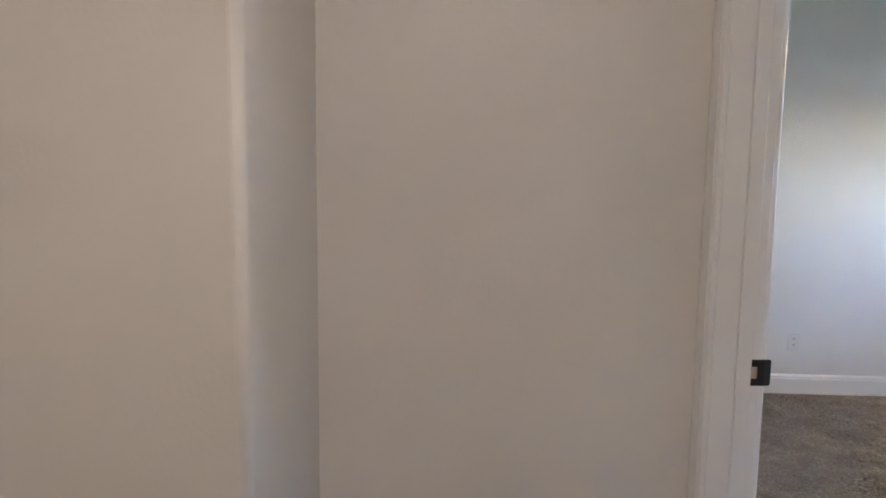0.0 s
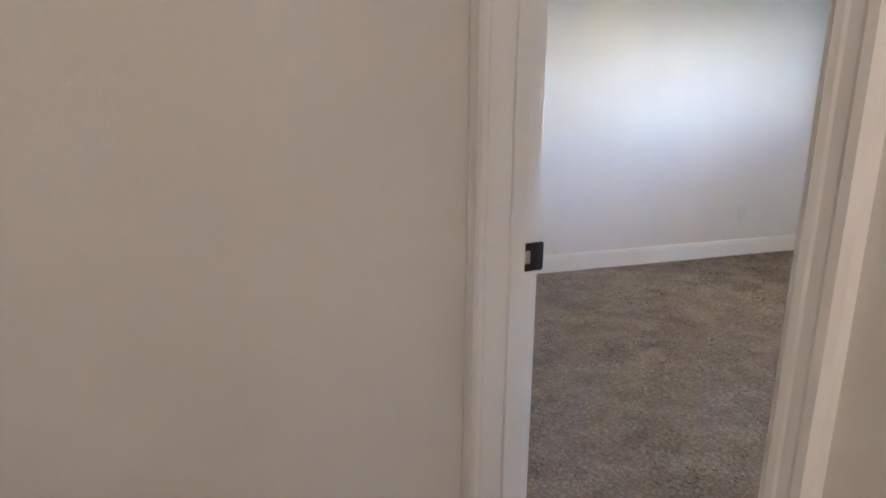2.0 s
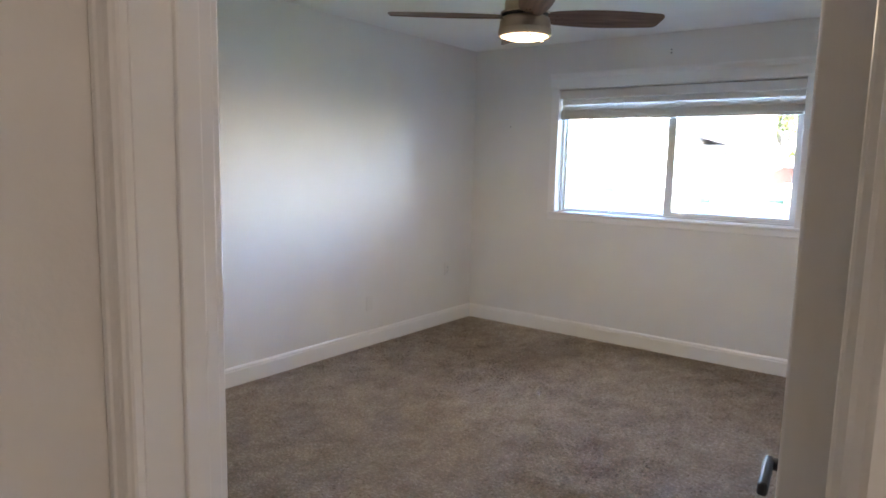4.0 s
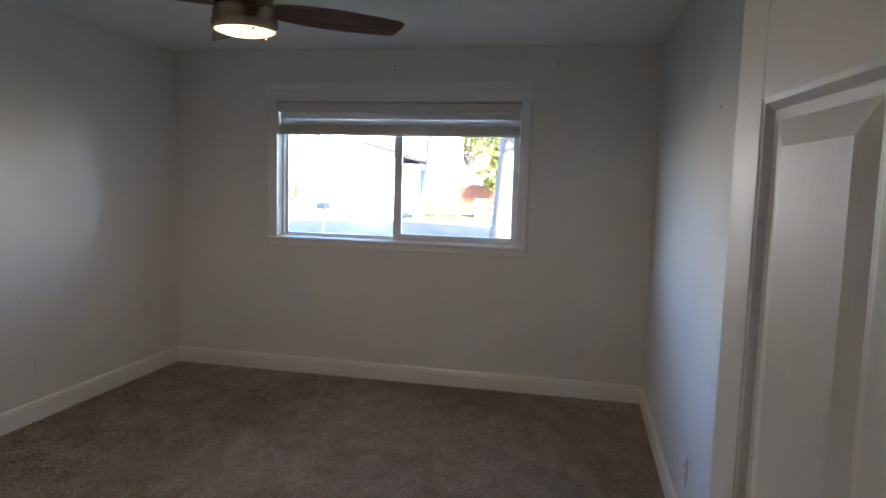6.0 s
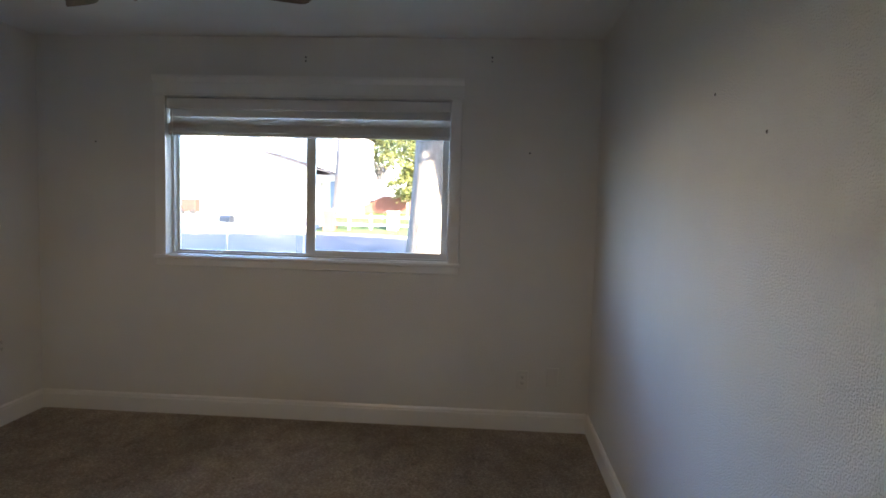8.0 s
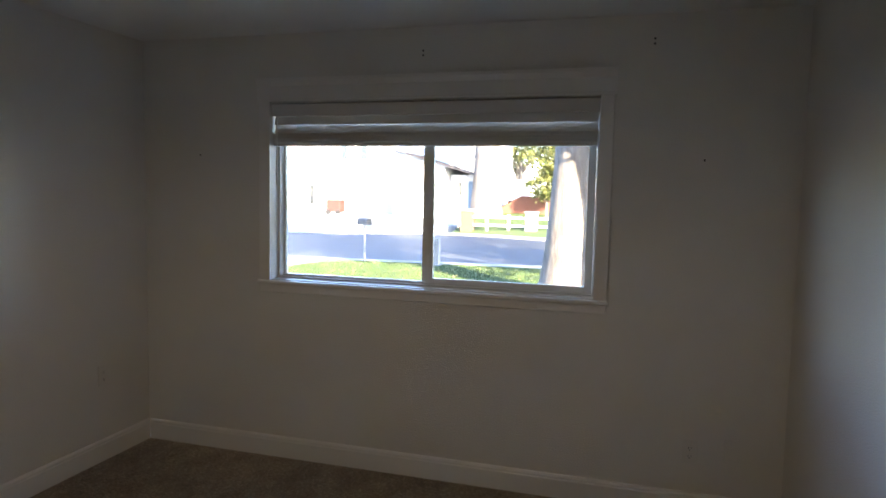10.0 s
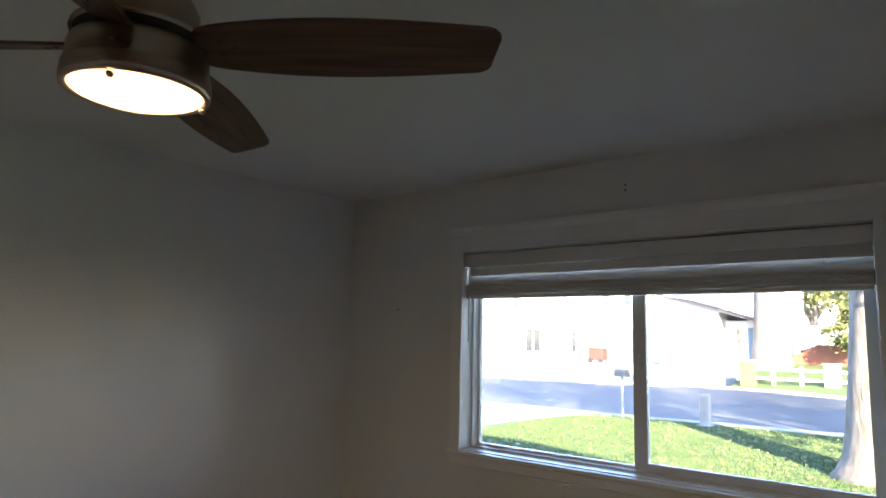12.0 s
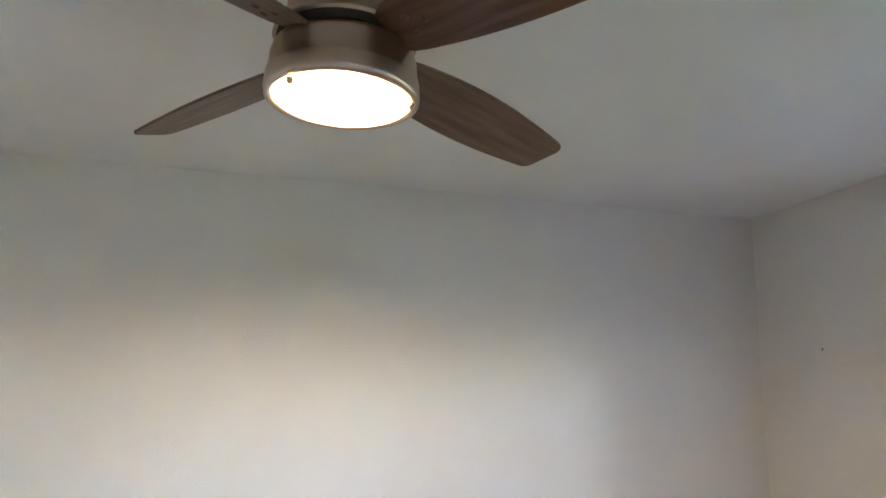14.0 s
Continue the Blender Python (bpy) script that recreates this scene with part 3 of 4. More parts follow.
# ---- ceiling fan ----
fan = thing("ceiling_fan", (FAN[0], FAN[1], H), "brushed nickel ceiling fan with four walnut blades and lit lamp", "ceiling fan")
LOW = lambda z: 2.047 + (z - 2.094) * 0.948
fz = lambda pr: [(0.948 * r * (0.885 if z < 2.19 else 1.0), (LOW(z) if z < 2.39 else z) - H) for r, z in pr]
part("canopy", lathe(fz([(0, 2.44), (0.066, 2.44), (0.066, 2.432), (0.058, 2.408), (0.03, 2.398), (0, 2.397)])), BRASS, fan, smooth=True)
part("downrod", lathe(fz([(0, 2.41), (0.0125, 2.41), (0.0125, 2.30), (0, 2.30)]), 20), BRASS, fan, smooth=True)
part("motor_housing", lathe(fz([(0, 2.310), (0.022, 2.310), (0.030, 2.303), (0.07, 2.297), (0.094, 2.283), (0.104, 2.262), (0.105, 2.222), (0.124, 2.212), (0.126, 2.203), (0, 2.203)]), 64), BRASS, fan, smooth=True)
part("blade_slot", lathe(fz([(0, 2.204), (0.120, 2.204), (0.120, 2.188), (0, 2.188)]), 48), HOLE_SHADE, fan, "near-black ring painted as the shaded gap between motor and lamp ring")
part("lamp_housing", lathe(fz([(0, 2.189), (0.124, 2.189), (0.138, 2.182), (0.144, 2.165), (0.146, 2.134), (0.1495, 2.131), (0.1505, 2.126), (0.152, 2.106), (0.150, 2.095), (0.140, 2.092), (0.134, 2.098), (0.134, 2.150), (0, 2.150)]), 64), BRASS, fan, smooth=True)
# opaque glowing lamp cover; its shadow is off so the bulb's light gets out
lamp_cover = part("lamp_cover", lathe(fz([(0.1335, 2.100), (0.132, 2.094), (0.10, 2.084), (0.05, 2.079), (0, 2.078)]), 48), LAMPGLASS, fan, "glowing warm white frosted glass", smooth=True)
lamp_cover.visible_shadow = False
for a in (-46, 73):
    c = part("clip", lathe([(0, 0), (0.006, 0), (0.007, 0.004), (0.004, 0.009), (0, 0.010)], 12), BRASS, fan)
    c.matrix_local = pose(0.115 * math.cos(radians(a)), 0.115 * math.sin(radians(a)), LOW(2.089) - H, 180, 0, 0)


def blade_mesh():
    bm = bmesh.new()
    out = []
    L0, L1 = 0.100, 0.646
    steps = 26
    up, dn = [], []
    ss = [i / steps * 0.95 for i in range(steps + 1)] + [0.95 + 0.05 * math.sin(math.pi / 2 * k / 8) for k in range(1, 9)]
    ss = [0.004, 0.01, 0.02] + ss[1:]
    for s in ss:
        x = L0 + (L1 - L0) * s
        wd = 0.044 + 0.023 * math.sin(math.pi * min(1, s) ** 0.85) + 0.008 * s
        if s < 0.06:
            wd *= 0.62 + 0.38 * math.sqrt(max(0, 1 - (1 - s / 0.06) ** 2))
        if s > 0.95:
            q = (s - 0.95) / 0.05
            wd -= 0.022 * (1 - math.sqrt(max(0, 1 - q * q)))
        up.append((x, wd))
        dn.append((x + 0.014 * s * s, -wd))
    top = [bm.verts.new((x, y, 0.003)) for x, y in up + dn[::-1]]
    bot = [bm.verts.new((x, y, -0.003)) for x, y in up + dn[::-1]]
    bm.faces.new(top)
    bm.faces.new(bot[::-1])
    k = len(top)
    for i in range(k):
        j = (i + 1) % k
        bm.faces.new((top[i], bot[i], bot[j], top[j]))
    bmesh.ops.recalc_face_normals(bm, faces=bm.faces)
    return bm


BLADE_ANGLE, PITCH = 38.0, -20.0
first = part("blade", blade_mesh(), WALNUT, fan, "dark walnut fan blade")
screw0 = lathe([(0, 0.004), (0.004, 0.0035), (0.006, 0.001), (0.0062, 0)], 12)
sc_me = part("blade_screw", screw0, WALNUT, first)
sc_me.matrix_local = pose(0.150, 0.016, -0.003, 180, 0, 0)
for x, y in ((0.150, -0.016), (0.176, 0.0)):
    o = new("blade_screw", sc_me.data)
    o.parent = first
    o.matrix_local = pose(x, y, -0.003, 180, 0, 0)
for i in range(4):
    m = pose(0, 0, LOW(2.190) - H, 0, 0, BLADE_ANGLE + 90 * i) @ pose(0, 0, 0, PITCH, 0, 0)
    if i == 0:
        first.matrix_local = m
    else:
        bl = copy_thing(first, m)

# hallway lamp, unseen behind the walker, assumed from the hall's warm light
hl = thing("ceiling_light", (*HALL_LAMP, H), "white flush dome ceiling light in the hallway", "ceiling light")
part("base", lathe([(0, 0), (0.17, 0), (0.17, -0.02), (0.16, -0.026), (0, -0.026)], 40), TRIM, hl)
part("dome", lathe([(0.155, -0.026), (0.15, -0.05), (0.125, -0.08), (0.08, -0.098), (0, -0.106)], 40), HALLGLASS, hl, "glowing frosted glass dome", smooth=True)

# carpet pile, combed this way and that
def pile(count):
    rg = np.random.default_rng(9)
    x, y = rg.uniform(0.02, W - 0.02, count), rg.uniform(D, -0.02, count)
    comb = np.sin(2.1 * x + 3.0 * np.sin(1.3 * y)) + np.sin(2.7 * y + 2.2 * np.sin(1.9 * x + 1)) + 0.8 * np.sin(6.1 * x + 4.3 * y + 2 * np.sin(5 * y))
    an = comb * 0.7 + rg.normal(0, 1.3, count)
    lean = 0.008 + 0.008 * rg.random(count)
    h = rg.uniform(0.0024, 0.0058, count) * (1 + 0.25 * np.sin(9 * x + 2 * np.sin(7 * y)) * np.sin(8 * y + 3 * np.sin(4 * x)))
    tw = rg.uniform(0, 2 * np.pi, count)
    wd = 0.0075
    A = np.stack([x - np.cos(tw) * wd, y - np.sin(tw) * wd, np.zeros(count)], 1)
    B = np.stack([x + np.cos(tw) * wd, y + np.sin(tw) * wd, np.zeros(count)], 1)
    C = np.stack([x + lean * np.cos(an), y + lean * np.sin(an), h], 1)
    V = np.stack([A, B, C], 1).reshape(-1, 3)
    me = bpy.data.meshes.new("carpet_pile")
    me.from_pydata(V.tolist(), [], np.arange(count * 3).reshape(-1, 3).tolist())
    me.materials.append(PILE)
    return tagged(new("carpet_pile", me), "combed grey-brown carpet pile on the bedroom floor", "carpet", kind="stuff")


pile(330000)

# ---- outdoors ----
GZ = -0.35
bm = bmesh.new()
bmesh.ops.create_grid(bm, x_segments=1, y_segments=1, size=600)
for v in bm.verts:
    v.co.z = GZ - 0.03
setting("ground", bm, EARTH, "bare earth and dry grass ground", "ground")


def sheet(name, pts, z, material, label, category, thick=0.06):
    bm = bmesh.new()
    top = [bm.verts.new((x, y, z)) for x, y in pts]
    bot = [bm.verts.new((x, y, z - thick)) for x, y in pts]
    bm.faces.new(top)
    for i in range(len(pts)):
        j = (i + 1) % len(pts)
        bm.faces.new((top[i], bot[i], bot[j], top[j]))
    bmesh.ops.recalc_face_normals(bm, faces=bm.faces)
    return setting(name, bm, material, label, category)


def slope_sheet(name, pts, material, label, category, thick=0.1):
    """A sheet of ground through corners given with their heights."""
    bm = bmesh.new()
    top = [bm.verts.new(p) for p in pts]
    bot = [bm.verts.new((x, y, z - thick)) for x, y, z in pts]
    bm.faces.new(top)
    for i in range(len(pts)):
        j = (i + 1) % len(pts)
        bm.faces.new((top[i], bot[i], bot[j], top[j]))
    bmesh.ops.recalc_face_normals(bm, faces=bm.faces)
    return setting(name, bm, material, label, category)


near = [(-60, 12.8), (-20, 13.2), (-9, 13.5), (-5, 13.75), (-2, 14.1), (1, 14.3), (6, 14.2), (60, 12.5)]
far = [(60, 20), (6, 23.2), (-1.3, 25.4), (-4.4, 26.6), (-7, 26.6), (-9.5, 25.2), (-12, 24.0), (-16, 23.7), (-24, 23.9), (-60, 25)]
sheet("road", near + far, GZ, ASPHALT, "worn grey asphalt street crossed by tree shadows", "road", 0.05)
sheet("kerb_near", [(x, y - 0.55) for x, y in near] + [(x, y - 0.004) for x, y in near[::-1]], GZ + 0.05, CONCRETE, "pale concrete kerb and gutter", "kerb", 0.12)
sheet("kerb_far", [(x, y + 0.004) for x, y in far] + [(x, y + 1.1) for x, y in far[::-1]], GZ + 0.06, CONCRETE, "pale concrete kerb and pavement", "kerb", 0.12)
lawn_edge = [(3, 0.2), (14, 0.2), (14, 13.6), (6, 13.65), (1, 13.74), (-2, 13.54), (-3.6, 13.3), (-4.7, 12.9), (-5.35, 12.0), (-5.6, 10.5), (-5.7, 7.5), (-5.7, 0.2)]
sheet("lawn", lawn_edge, GZ + 0.05, TURF, "green front lawn strewn with fallen leaves", "lawn", 0.1)
sheet("driveway", [(-12.5, 0.3), (-5.75, 0.3), (-5.75, 7.5), (-5.65, 10.5), (-5.4, 12.0), (-4.75, 12.95), (-4.3, 13.2), (-14, 12.75)], GZ + 0.03, CONCRETE, "pale concrete driveway", "driveway", 0.08)
slope_sheet("driveway_far", [(-17.5, 25.0, GZ + 0.065), (-8.6, 26.6, GZ + 0.065), (-6.0, 29.4, 0.0), (-6.0, 34.3, 0.36), (-14.5, 34.3, 0.36)], CONCRETE, "pale concrete driveway rising to the garage", "driveway", 0.5)
slope_sheet("front_yard_far", [(-17.55, 25.3, GZ + 0.05), (-14.55, 34.3, 0.1), (-13.0, 38.6, 0.0), (-48, 38.6, -0.05), (-48, 25.8, GZ + 0.05)], EARTH, "dry grass yard before the house", "yard", 0.4)
slope_sheet("lawn_far", [(-5.8, 28.0, GZ + 0.06), (-1.3, 26.6, GZ + 0.06), (14, 24.2, GZ + 0.06), (14, 35.5, 0.75), (-5.8, 35.5, 0.75)], TURF, "green lawn behind the white fence", "lawn", 0.6)

# grass blades and fallen leaves
rng = np.random.default_rng(4)


def scatter_blades(name, count, region, z, height, width, material, label, category, flat=False):
    xs = rng.uniform(region[0], region[1], count)
    ys = rng.uniform(region[2], region[3], count)
    an = rng.uniform(0, 2 * np.pi, count)
    hh = rng.uniform(0.6, 1.2, count) * height
    ln = rng.uniform(-0.5, 0.5, (count, 2)) * height
    V = np.zeros((count, 3, 3))
    dx, dy = np.cos(an) * width / 2, np.sin(an) * width / 2
    V[:, 0] = np.stack([xs - dx, ys - dy, np.full(count, z)], 1)
    V[:, 1] = np.stack([xs + dx, ys + dy, np.full(count, z)], 1)
    if flat:
        V[:, 2] = np.stack([xs - dy * 2, ys + dx * 2, z + hh], 1)
        V[:, :2, 2] += 0.012
    else:
        V[:, 2] = np.stack([xs + ln[:, 0], ys + ln[:, 1], z + hh], 1)
    me = bpy.data.meshes.new(name)
    me.from_pydata(V.reshape(-1, 3).tolist(), [], np.arange(count * 3).reshape(-1, 3).tolist())
    me.materials.append(material)
    return tagged(new(name, me), label, category, kind="stuff")


scatter_blades("grass", 70000, (-5.3, 4.5, 4.5, 13.4), GZ + 0.05, 0.035, 0.014, GRASS, "short green lawn grass", "grass")
scatter_blades("fallen_leaves", 900, (-5.3, 4.5, 5.0, 13.4), GZ + 0.075, 0.02, 0.07, DRYLEAF, "yellow-brown fallen leaves on the lawn", "leaves", True)


# trees
def leaf_cloud(centers, per, spread, size):
    n_ = len(centers) * per
    c = np.repeat(np.array(centers, float), per, 0)
    d = rng.normal(0, 1, (n_, 3)) * spread * np.array((1, 1, 0.75))
    p = c + d
    u = rng.normal(0, 1, (n_, 3))
    u /= np.linalg.norm(u, axis=1, keepdims=True)
    w_ = np.cross(u, rng.normal(0, 1, (n_, 3)))
    w_ /= np.linalg.norm(w_, axis=1, keepdims=True)
    s = rng.uniform(0.6, 1.3, (n_, 1)) * size
    V = np.stack([p - u * s, p + w_ * s * 0.45, p + u * s, p - w_ * s * 0.45], 1)
    return V.reshape(-1, 3).tolist(), np.arange(n_ * 4).reshape(-1, 4).tolist()


def tree(at, label, trunk_pts, trunk_r, limbs, centers, per, spread, size, seg=18):
    o = thing("tree", at, label, "tree")
    bm = tube(trunk_pts, trunk_r, seg)
    for v in bm.verts:
        k = noise.noise(v.co * 2.3) * 0.07 + noise.noise(v.co * 7) * 0.02
        v.co.x += k * min(1, trunk_r[0])
        v.co.y += k * min(1, trunk_r[0])
    part("trunk", bm, BARK, o, smooth=True)
    for pts, rs in limbs:
        part("limb", tube(pts, rs, 9), BARK, o, smooth=True)
    if centers:
        me = bpy.data.meshes.new("crown")
        V, F = leaf_cloud(centers, per, spread, size)
        me.from_pydata(V, [], F)
        me.materials.append(LEAF)
        c = new("crown", me)
        c.parent = o
        c["kind"] = "stuff"
    return o


def crown_centers(z0, z1, r, count, seed):
    rr = random.Random(seed)
    out = []
    for _ in range(count):
        z = rr.uniform(z0, z1)
        k = math.sin(math.pi * min(1, max(0.12, (z - z0) / (z1 - z0)))) ** 0.6
        a, q = rr.uniform(0, 6.283), rr.uniform(0.25, 1.0) * r * k
        out.append((q * math.cos(a), q * math.sin(a), z))
    return out


tz = [0, 0.12, 0.35, 0.8, 1.5, 2.4, 3.4, 4.4]
# its crown is out of view, set low so its shadow dapples the road
tree((1.66, 8.75, GZ), "large grey-barked tree with flared base on the lawn", [(0.045 * z, 0, z) for z in tz], [0.64, 0.53, 0.44, 0.385, 0.355, 0.345, 0.34, 0.33],
     [([(0, 0, 4.2), (1.0, 0.6, 5.6), (2.4, 1.0, 7.0)], [0.24, 0.15, 0.05]), ([(0, 0, 4.2), (-1.0, -0.3, 5.8), (-2.2, 0.6, 7.3)], [0.24, 0.14, 0.05]), ([(0, 0, 4.2), (0.2, 1.2, 6.2), (0.1, 2.4, 7.6)], [0.22, 0.13, 0.05])],
     crown_centers(4.6, 9.0, 4.4, 44, 3), 46, 0.42, 0.19, 24)
# trees added out of view, placed so their shadows fall across the road
for at, sd in (((9.8, 4.2, GZ), 21), ((7.6, 9.3, GZ), 22), ((5.4, 5.4, GZ), 23), ((13.0, 7.0, GZ), 24)):
    rr = random.Random(sd)
    limbs = []
    for k in range(9):
        q, z, r = rr.uniform(0, 6.283), rr.uniform(2.6, 4.0), rr.uniform(2.2, 3.6)
        c, s = math.cos(q), math.sin(q)
        limbs.append(([(0, 0, z), (0.45 * r * c, 0.45 * r * s, z + rr.uniform(1.6, 2.6)), (r * c, r * s, z + rr.uniform(3.4, 5.6))], [0.17, 0.10, 0.03]))
    tree(at, "unseen tall half-bare tree placed to shade the street", [(0, 0, z) for z in (0, 0.3, 1.5, 4.2)], [0.46, 0.36, 0.3, 0.2], limbs,
         crown_centers(4.2, 9.5, 4.0, 34, sd), 42, 0.36, 0.18)
tree((-5.3, 33.6, -0.1), "massive old tree trunk beside the garage", [(0, 0, z) for z in (0, 0.3, 0.9, 2, 4, 6)], [1.35, 1.1, 0.92, 0.78, 0.7, 0.62],
     [([(0, 0, 5.6), (1.6, 0.4, 7.6), (3.4, 0, 9)], [0.36, 0.2, 0.06]), ([(0, 0, 5.6), (-1.6, -0.6, 7.8), (-3.2, -1, 9)], [0.36, 0.2, 0.06])],
     crown_centers(6.4, 12, 4.5, 45, 5), 60, 0.6, 0.2)
for at, s, sd in (((-2.6, 45.5, 0.3), 1.1, 7), ((-0.6, 33.4, 0.3), 0.85, 8), ((-5.9, 49, 0.3), 1.35, 9), ((-4.2, 53, 0.3), 1.3, 10), ((-1.75, 33.0, 0.3), 0.42, 11), ((-7.4, 56, 0.3), 1.4, 12)):
    tree(at, "leafy green garden tree behind the fence", [(0, 0, z * s) for z in (0, 0.5, 1.5, 3)], [0.25 * s, 0.2 * s, 0.16 * s, 0.1 * s],
         [([(0, 0, 2.2 * s), (0.9 * s, 0.2, 3.6 * s)], [0.1 * s, 0.03]), ([(0, 0, 2.2 * s), (-0.8 * s, -0.3, 3.8 * s)], [0.1 * s, 0.03])],
         crown_centers(2.9 * s, 7.0 * s, 2.6 * s, 50, sd), 48, 0.42 * s, 0.07 + 0.08 * s)

# mailbox
mb = thing("mailbox", (-4.22, 13.3, GZ + 0.05), "dark grey metal mailbox on a thin post", "mailbox", rz=-35)
part("post", boxed(-0.022, 0.022, -0.022, 0.022, -0.1, 1.0, bevel=0.004), GALV, mb, "pale galvanised post")
bm = bmesh.new()
ring = [(-0.085, 0), (0.085, 0)] + [(0.085 * math.cos(a), 0.11 + 0.085 * math.sin(a)) for a in [math.pi * i / 10 for i in range(11)]]
va = [bm.verts.new((-0.25, y, 1.0 + z)) for y, z in ring]
vb = [bm.verts.new((0.25, y, 1.0 + z)) for y, z in ring]
for i in range(len(ring)):
    j = (i + 1) % len(ring)
    bm.faces.new((va[i], va[j], vb[j], vb[i]))
bm.faces.new(va)
bm.faces.new(vb)
bmesh.ops.remove_doubles(bm, verts=bm.verts, dist=1e-5)
bmesh.ops.recalc_face_normals(bm, faces=bm.faces)
part("box", bm, GREYMETAL, mb)
part("flag", boxed(-0.05, 0.03, 0.086, 0.090, 1.06, 1.18), RUST, mb)
# wheeled bin at the far kerb
wb = thing("wheeled_bin", (-18.1, 24.1, GZ + 0.06), "slate blue plastic wheeled rubbish bin on the kerb", "rubbish bin", rz=25)
bm = bmesh.new()
lo = [bm.verts.new((x * 0.25, y * 0.27, 0.06)) for x, y in ((-1, -1), (1, -1), (1, 1), (-1, 1))]
hi = [bm.verts.new((x * 0.33, y * 0.36, 0.98)) for x, y in ((-1, -1), (1, -1), (1, 1), (-1, 1))]
bm.faces.new(lo[::-1])
bm.faces.new(hi)
for i in range(4):
    j = (i + 1) % 4
    bm.faces.new((lo[i], lo[j], hi[j], hi[i]))
bmesh.ops.bevel(bm, geom=bm.edges[:], offset=0.03, segments=2, affect="EDGES")
part("body", bm, BIN, wb)
part("lid", boxed(-0.36, 0.36, -0.40, 0.38, 0.98, 1.05, bevel=0.025), BIN, wb)
part("handle", tube([(-0.28, 0.42, 0.95), (0.28, 0.42, 0.95)], [0.018, 0.018], 8), BIN, wb)
for x in (-0.29, 0.29):
    wh = part("wheel", lathe([(0, -0.03), (0.13, -0.03), (0.14, 0), (0.13, 0.03), (0, 0.03)], 16), RUBBER, wb)
    wh.matrix_local = pose(x, 0.24, 0.14, 0, 90, 0)

# concrete bollard
bo = thing("bollard", (-2.1, 13.1, GZ + 0.03), "squat pale concrete post on the lawn edge", "bollard")
part("shaft", boxed(-0.105, 0.105, -0.105, 0.105, 0, 0.74, bevel=0.025, seg=3), CONCRETE, bo)
part("foot", boxed(-0.16, 0.16, -0.16, 0.16, -0.05, 0.05, bevel=0.02), CONCRETE, bo)


# houses
def house_window(parent, x0, x1, y, z0, z1, panes=2):
    wf = part("window", slab((x0 - 0.06, x1 + 0.06), (z0 - 0.06, z1 + 0.06), [(x0, x1, z0, z1)], "y", y - 0.06, y + 0.02), WHITEWOOD, parent)
    for i in range(panes):
        a = x0 + (x1 - x0) * i / panes
        c = x0 + (x1 - x0) * (i + 1) / panes
        part("pane", boxed(a + 0.03, c - 0.03, y - 0.025, y - 0.01, z0, z1), DARKGLASS, wf)
        if i:
            part("window_bar", boxed(a - 0.04, a + 0.04, y - 0.05, y, z0, z1), WHITEWOOD, wf)


garage = thing("garage", (0, 0, 0), "pale stucco garage across the street, its single brown roof slope shaped to the view", "garage")
GX0, GX1, GY = -10.8, -7.63, 33.0
# one roof slope only, pitched and cut short to fit the camera's view
sl = 0.286
top_z = lambda x: 2.72 + sl * (-5.9 - x)
bm = bmesh.new()
poly = [(GX0, GZ), (GX1, GZ), (GX1, top_z(GX1)), (GX0, top_z(GX0))]
va = [bm.verts.new((x, GY, z)) for x, z in poly]
vb = [bm.verts.new((x, GY + 6, z)) for x, z in poly]
bm.faces.new(va)
bm.faces.new(vb[::-1])
for i in range(4):
    j = (i + 1) % 4
    bm.faces.new((va[i], vb[i], vb[j], va[j]))
bmesh.ops.recalc_face_normals(bm, faces=bm.faces)
part("wall", bm, STUCCO, garage)
part("side_wall", boxed(GX1, -6.2, GY + 1.2, GY + 7, GZ, 2.78), STUCCO, garage)
bm = bmesh.new()
bm.faces.new([bm.verts.new((x, y, top_z(x) + 0.02)) for x, y in ((-11.0, GY - 0.4), (-5.86, GY - 0.4), (-5.86, GY + 6.4), (-11.0, GY + 6.4))])
bmesh.ops.solidify(bm, geom=bm.faces[:], thickness=-0.17)
part("roof", bm, ROOF, garage)
house_window(garage, -7.82, -7.62, GY + 1.2, 1.5, 2.26, 1)
house_window(garage, -7.14, -6.90, GY + 1.2, 1.56, 2.32, 1)
part("side_door", boxed(-6.52, -6.23, GY + 1.15, GY + 1.21, 0.36, 2.4, bevel=0.01), BLUEDOOR, garage, "slate blue painted side door")

house = thing("house", (0, 0, 0), "pale two-storey stucco house across the street", "house")
part("wall", boxed(-48, -6.4, 38.4, 48, GZ, 5.9), STUCCO, house)
bm = bmesh.new()
for a, c in (((-49, 37.8, 5.8), (-49, 43.2, 7.5)), ((-49, 43.2, 7.5), (-49, 48.6, 5.8))):
    bm.faces.new([bm.verts.new(q) for q in (a, (-5.8, a[1], a[2]), (-5.8, c[1], c[2]), c)])
bmesh.ops.solidify(bm, geom=bm.faces[:], thickness=-0.2)
part("roof", bm, ROOF, house)
house_window(house, -22.87, -21.62, 38.4, 0.70, 2.28)
house_window(house, -19.13, -18.78, 38.4, 0.75, 2.08, 1)
house_window(house, -29.9, -28.9, 38.4, 1.05, 2.0)
house_window(house, -34.6, -33.4, 38.4, 0.75, 2.2)
for x in (-16.75, -15.25, -24, -30):
    house_window(house, x, x + 0.5, 38.4, 3.9, 4.9, 1)
part("porch_beam", boxed(-27.0, -19.9, 37.8, 38.3, 3.28, 3.48), WHITEWOOD, house)

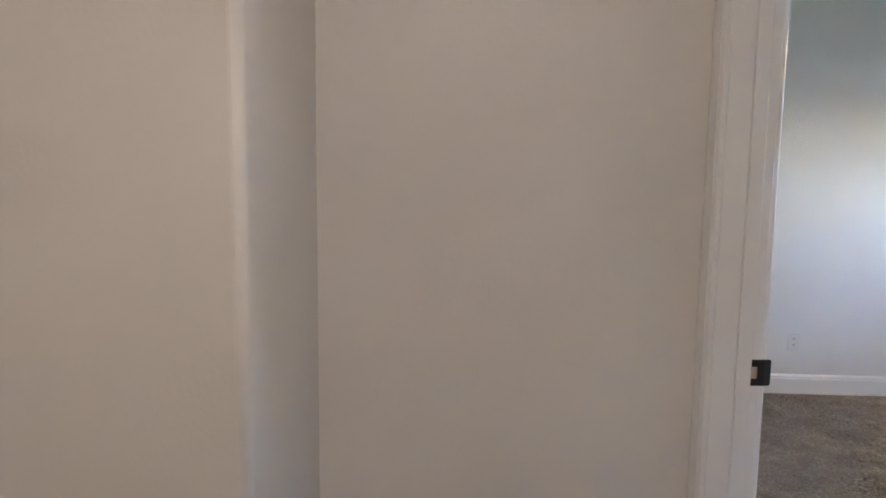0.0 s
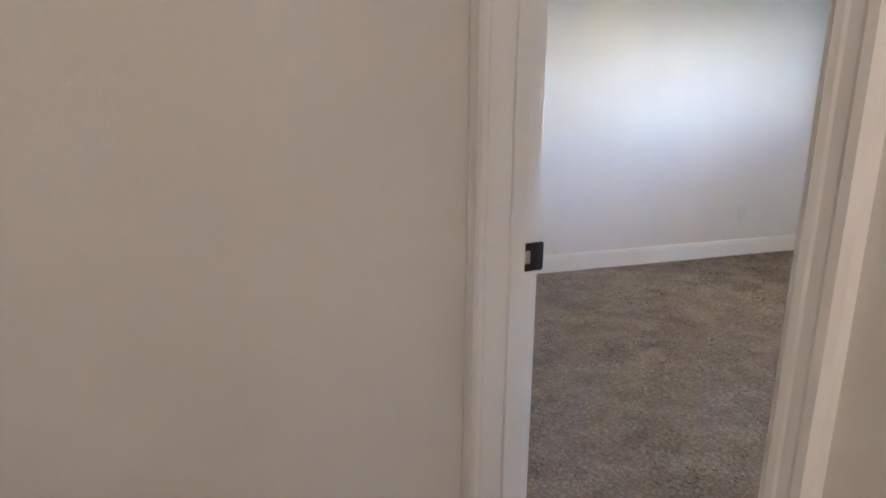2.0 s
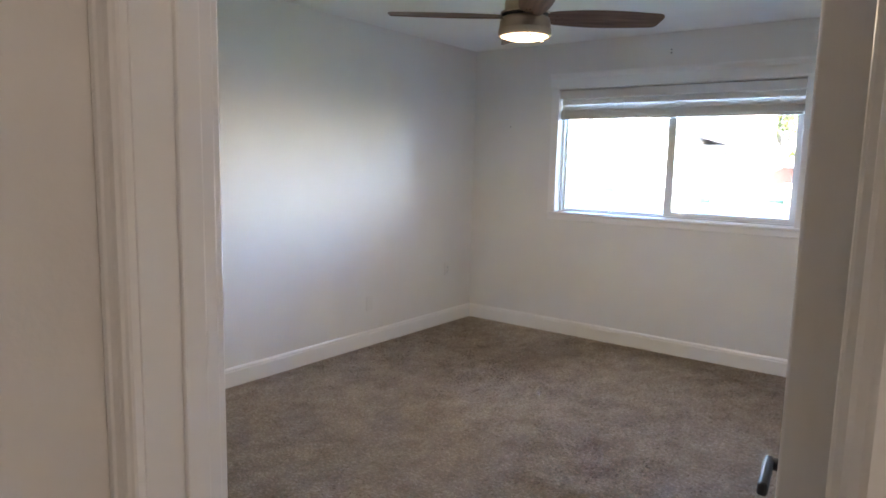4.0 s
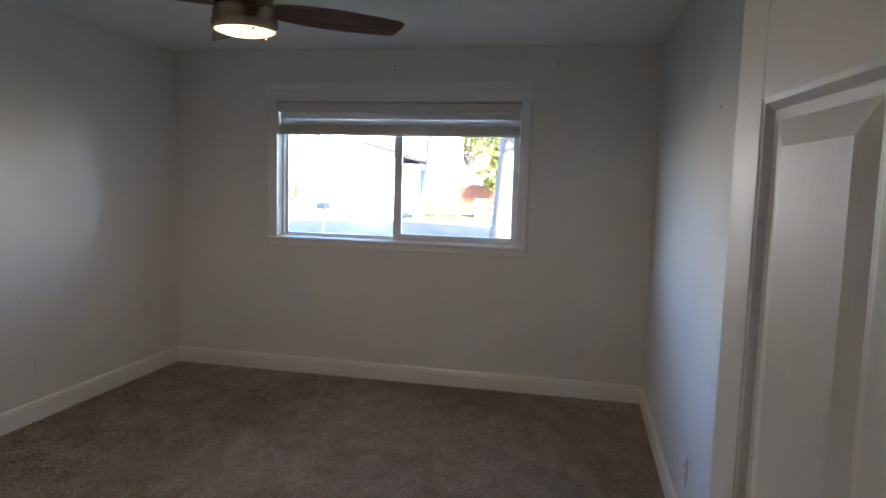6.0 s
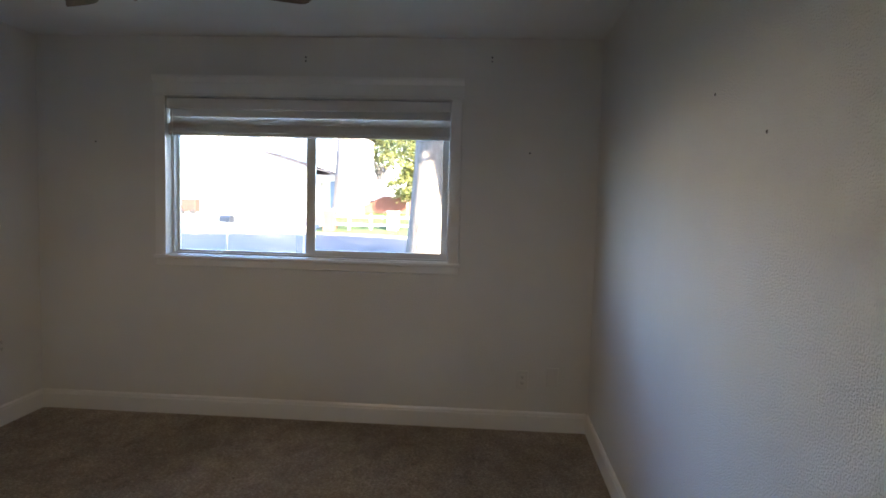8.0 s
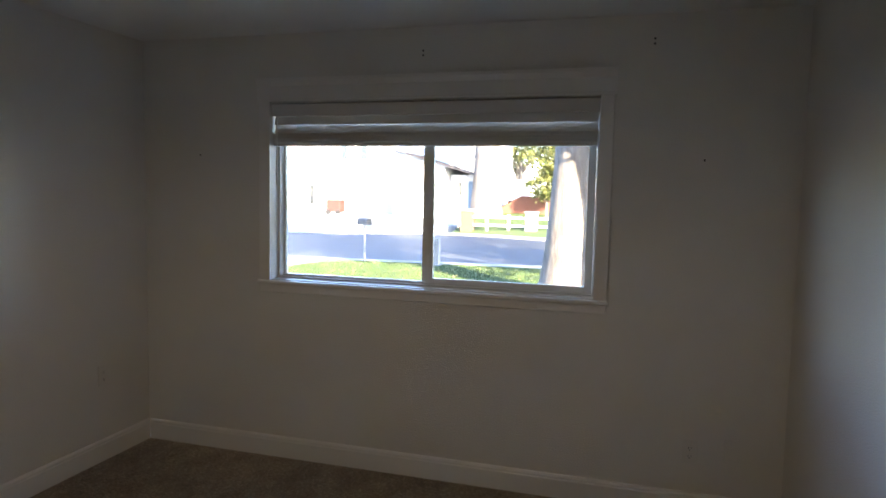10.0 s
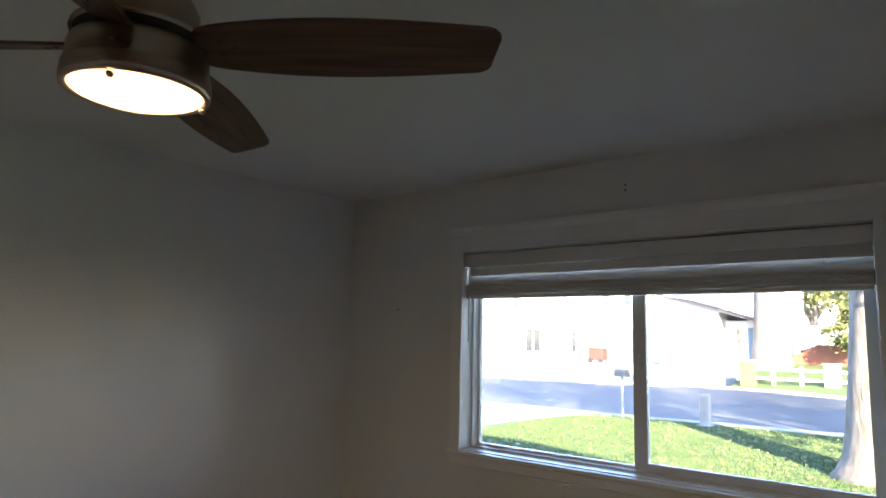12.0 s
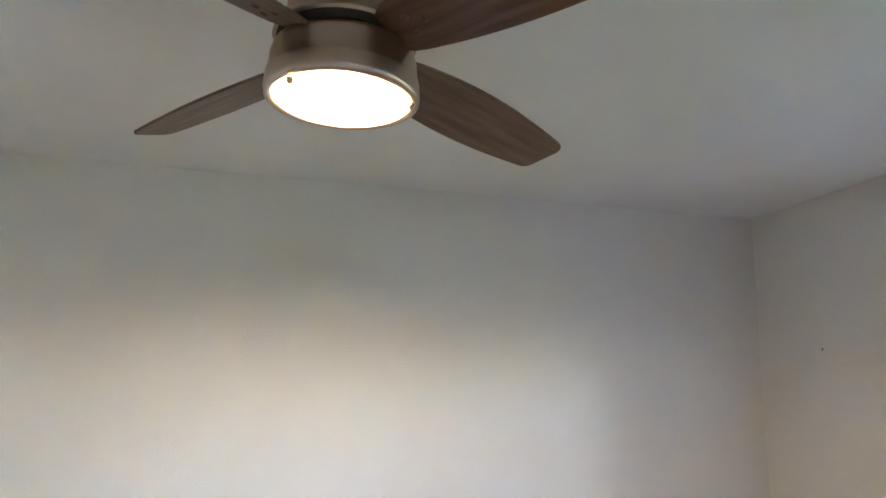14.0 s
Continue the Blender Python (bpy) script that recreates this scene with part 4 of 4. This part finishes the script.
# rust-red bin by the driveway
bn = thing("garden_cart", (-14.85, 33.6, 0.20), "rust-red metal cart with an upright handle", "cart")
part("tub", boxed(-0.45, 0.5, -0.35, 0.35, 0.18, 0.95, bevel=0.04), RUST, bn)
part("handle", tube([(-0.4, 0, 0.5), (-0.42, 0, 1.55)], [0.03, 0.03], 8), RUST, bn)
for x in (-0.3, 0.35):
    wh = part("wheel", lathe([(0, -0.04), (0.18, -0.04), (0.18, 0.04), (0, 0.04)], 16), RUBBER, bn)
    wh.matrix_local = pose(x, -0.36, 0.18, 90, 0, 0)

# brick gate post, white rail fence
bp = thing("gate_post", (-5.08, 28.4, GZ + 0.05), "square red brick gate post with pale cap", "gate post")
part("shaft", boxed(-0.29, 0.29, -0.29, 0.29, 0, 1.10), BRICK, bp)
part("cap", boxed(-0.34, 0.34, -0.34, 0.34, 1.10, 1.18, bevel=0.01), CONCRETE, bp)
p2 = thing("gate_post", (-1.85, 28.4, GZ + 0.05), "square pale masonry gate post", "gate post")
part("shaft", boxed(-0.27, 0.27, -0.27, 0.27, 0, 1.08), CONCRETE, p2)
part("cap", boxed(-0.31, 0.31, -0.31, 0.31, 1.08, 1.15, bevel=0.01), CONCRETE, p2)
fence = thing("fence", (0, 0, 0), "white painted post-and-rail fence", "fence")
for x in (-4.1, -3.0, -0.5, 0.8, 2.2, 3.6):
    part("post", boxed(x - 0.06, x + 0.06, 28.4, 28.52, GZ + 0.05, 0.66, bevel=0.008), WHITEWOOD, fence)
for x0, x1 in ((-4.78, -2.14), (-1.56, 4.4)):
    for z in (0.12, 0.52):
        part("rail", boxed(x0, x1, 28.36, 28.40, z - 0.055, z + 0.055), WHITEWOOD, fence)
bank = thing("retaining_wall", (0, 0, 0), "sloping red-brown brick retaining wall behind the fence", "retaining wall")
bm = bmesh.new()
prof = [(-4.95, GZ), (6.0, GZ), (6.0, 1.5), (-3.3, 1.6), (-4.95, 0.72)]
va = [bm.verts.new((x, 34.2, z)) for x, z in prof]
vb = [bm.verts.new((x, 36.2, z)) for x, z in prof]
bm.faces.new(va)
bm.faces.new(vb[::-1])
for i in range(5):
    j = (i + 1) % 5
    bm.faces.new((va[i], vb[i], vb[j], va[j]))
bmesh.ops.recalc_face_normals(bm, faces=bm.faces)
part("wall", bm, BRICK, bank)
bm = bmesh.new()
for (xa, za), (xb, zb) in (((-5.0, 0.71), (-3.3, 1.62)), ((-3.3, 1.62), (6.0, 1.52))):
    bm.faces.new([bm.verts.new(q) for q in ((xa, 34.1, za), (xb, 34.1, zb), (xb, 34.6, zb), (xa, 34.6, za))])
bmesh.ops.solidify(bm, geom=bm.faces[:], thickness=-0.1)
part("coping", bm, RUST, bank)

# parked car on the raised drive
slope_sheet("raised_drive", [(-7.5, 36.25, 0.9), (8, 36.25, 0.9), (8, 47, 0.9), (-7.5, 47, 0.9)], CONCRETE, "pale raised drive behind the retaining wall", "driveway", 1.2)
car = thing("parked_car", (-4.1, 41.6, 0.9), "silver parked car on the raised drive", "car", rz=80)
car.scale = (1.0, 1.0, 1.22)
body = bmesh.new()
side = [(-2.1, 0.3), (2.1, 0.3), (2.12, 0.75), (1.95, 0.9), (1.0, 0.98), (0.35, 1.45), (-1.1, 1.48), (-1.75, 1.0), (-2.1, 0.92)]
va = [body.verts.new((x, -0.85, z)) for x, z in side]
vb = [body.verts.new((x, 0.85, z)) for x, z in side]
body.faces.new(va)
body.faces.new(vb[::-1])
for i in range(len(side)):
    j = (i + 1) % len(side)
    body.faces.new((va[i], vb[i], vb[j], va[j]))
bmesh.ops.recalc_face_normals(body, faces=body.faces)
bmesh.ops.bevel(body, geom=body.edges[:], offset=0.06, segments=2, affect="EDGES")
part("body", body, CARPAINT, car)
for y in (-0.86, 0.86):
    for x0, x1 in ((-1.35, -0.45), (-0.35, 0.55)):
        bm = bmesh.new()
        q = [(x0 - 0.05, 1.0), (x1 + (0.18 if x1 > 0 else 0), 1.0), (x1 - 0.1, 1.38), (x0 + 0.1, 1.38)]
        bm.faces.new([bm.verts.new((x, y, z)) for x, z in q])
        bmesh.ops.solidify(bm, geom=bm.faces[:], thickness=0.02)
        part("side_window", bm, CARGLASS, car)
for x in (-1.35, 1.35):
    for y in (-0.8, 0.8):
        wl = part("wheel", lathe([(0, -0.1), (0.2, -0.1), (0.31, -0.09), (0.32, 0), (0.31, 0.09), (0.2, 0.1), (0, 0.1)], 20), RUBBER, car)
        wl.matrix_local = pose(x, y, 0.32, 90, 0, 0)
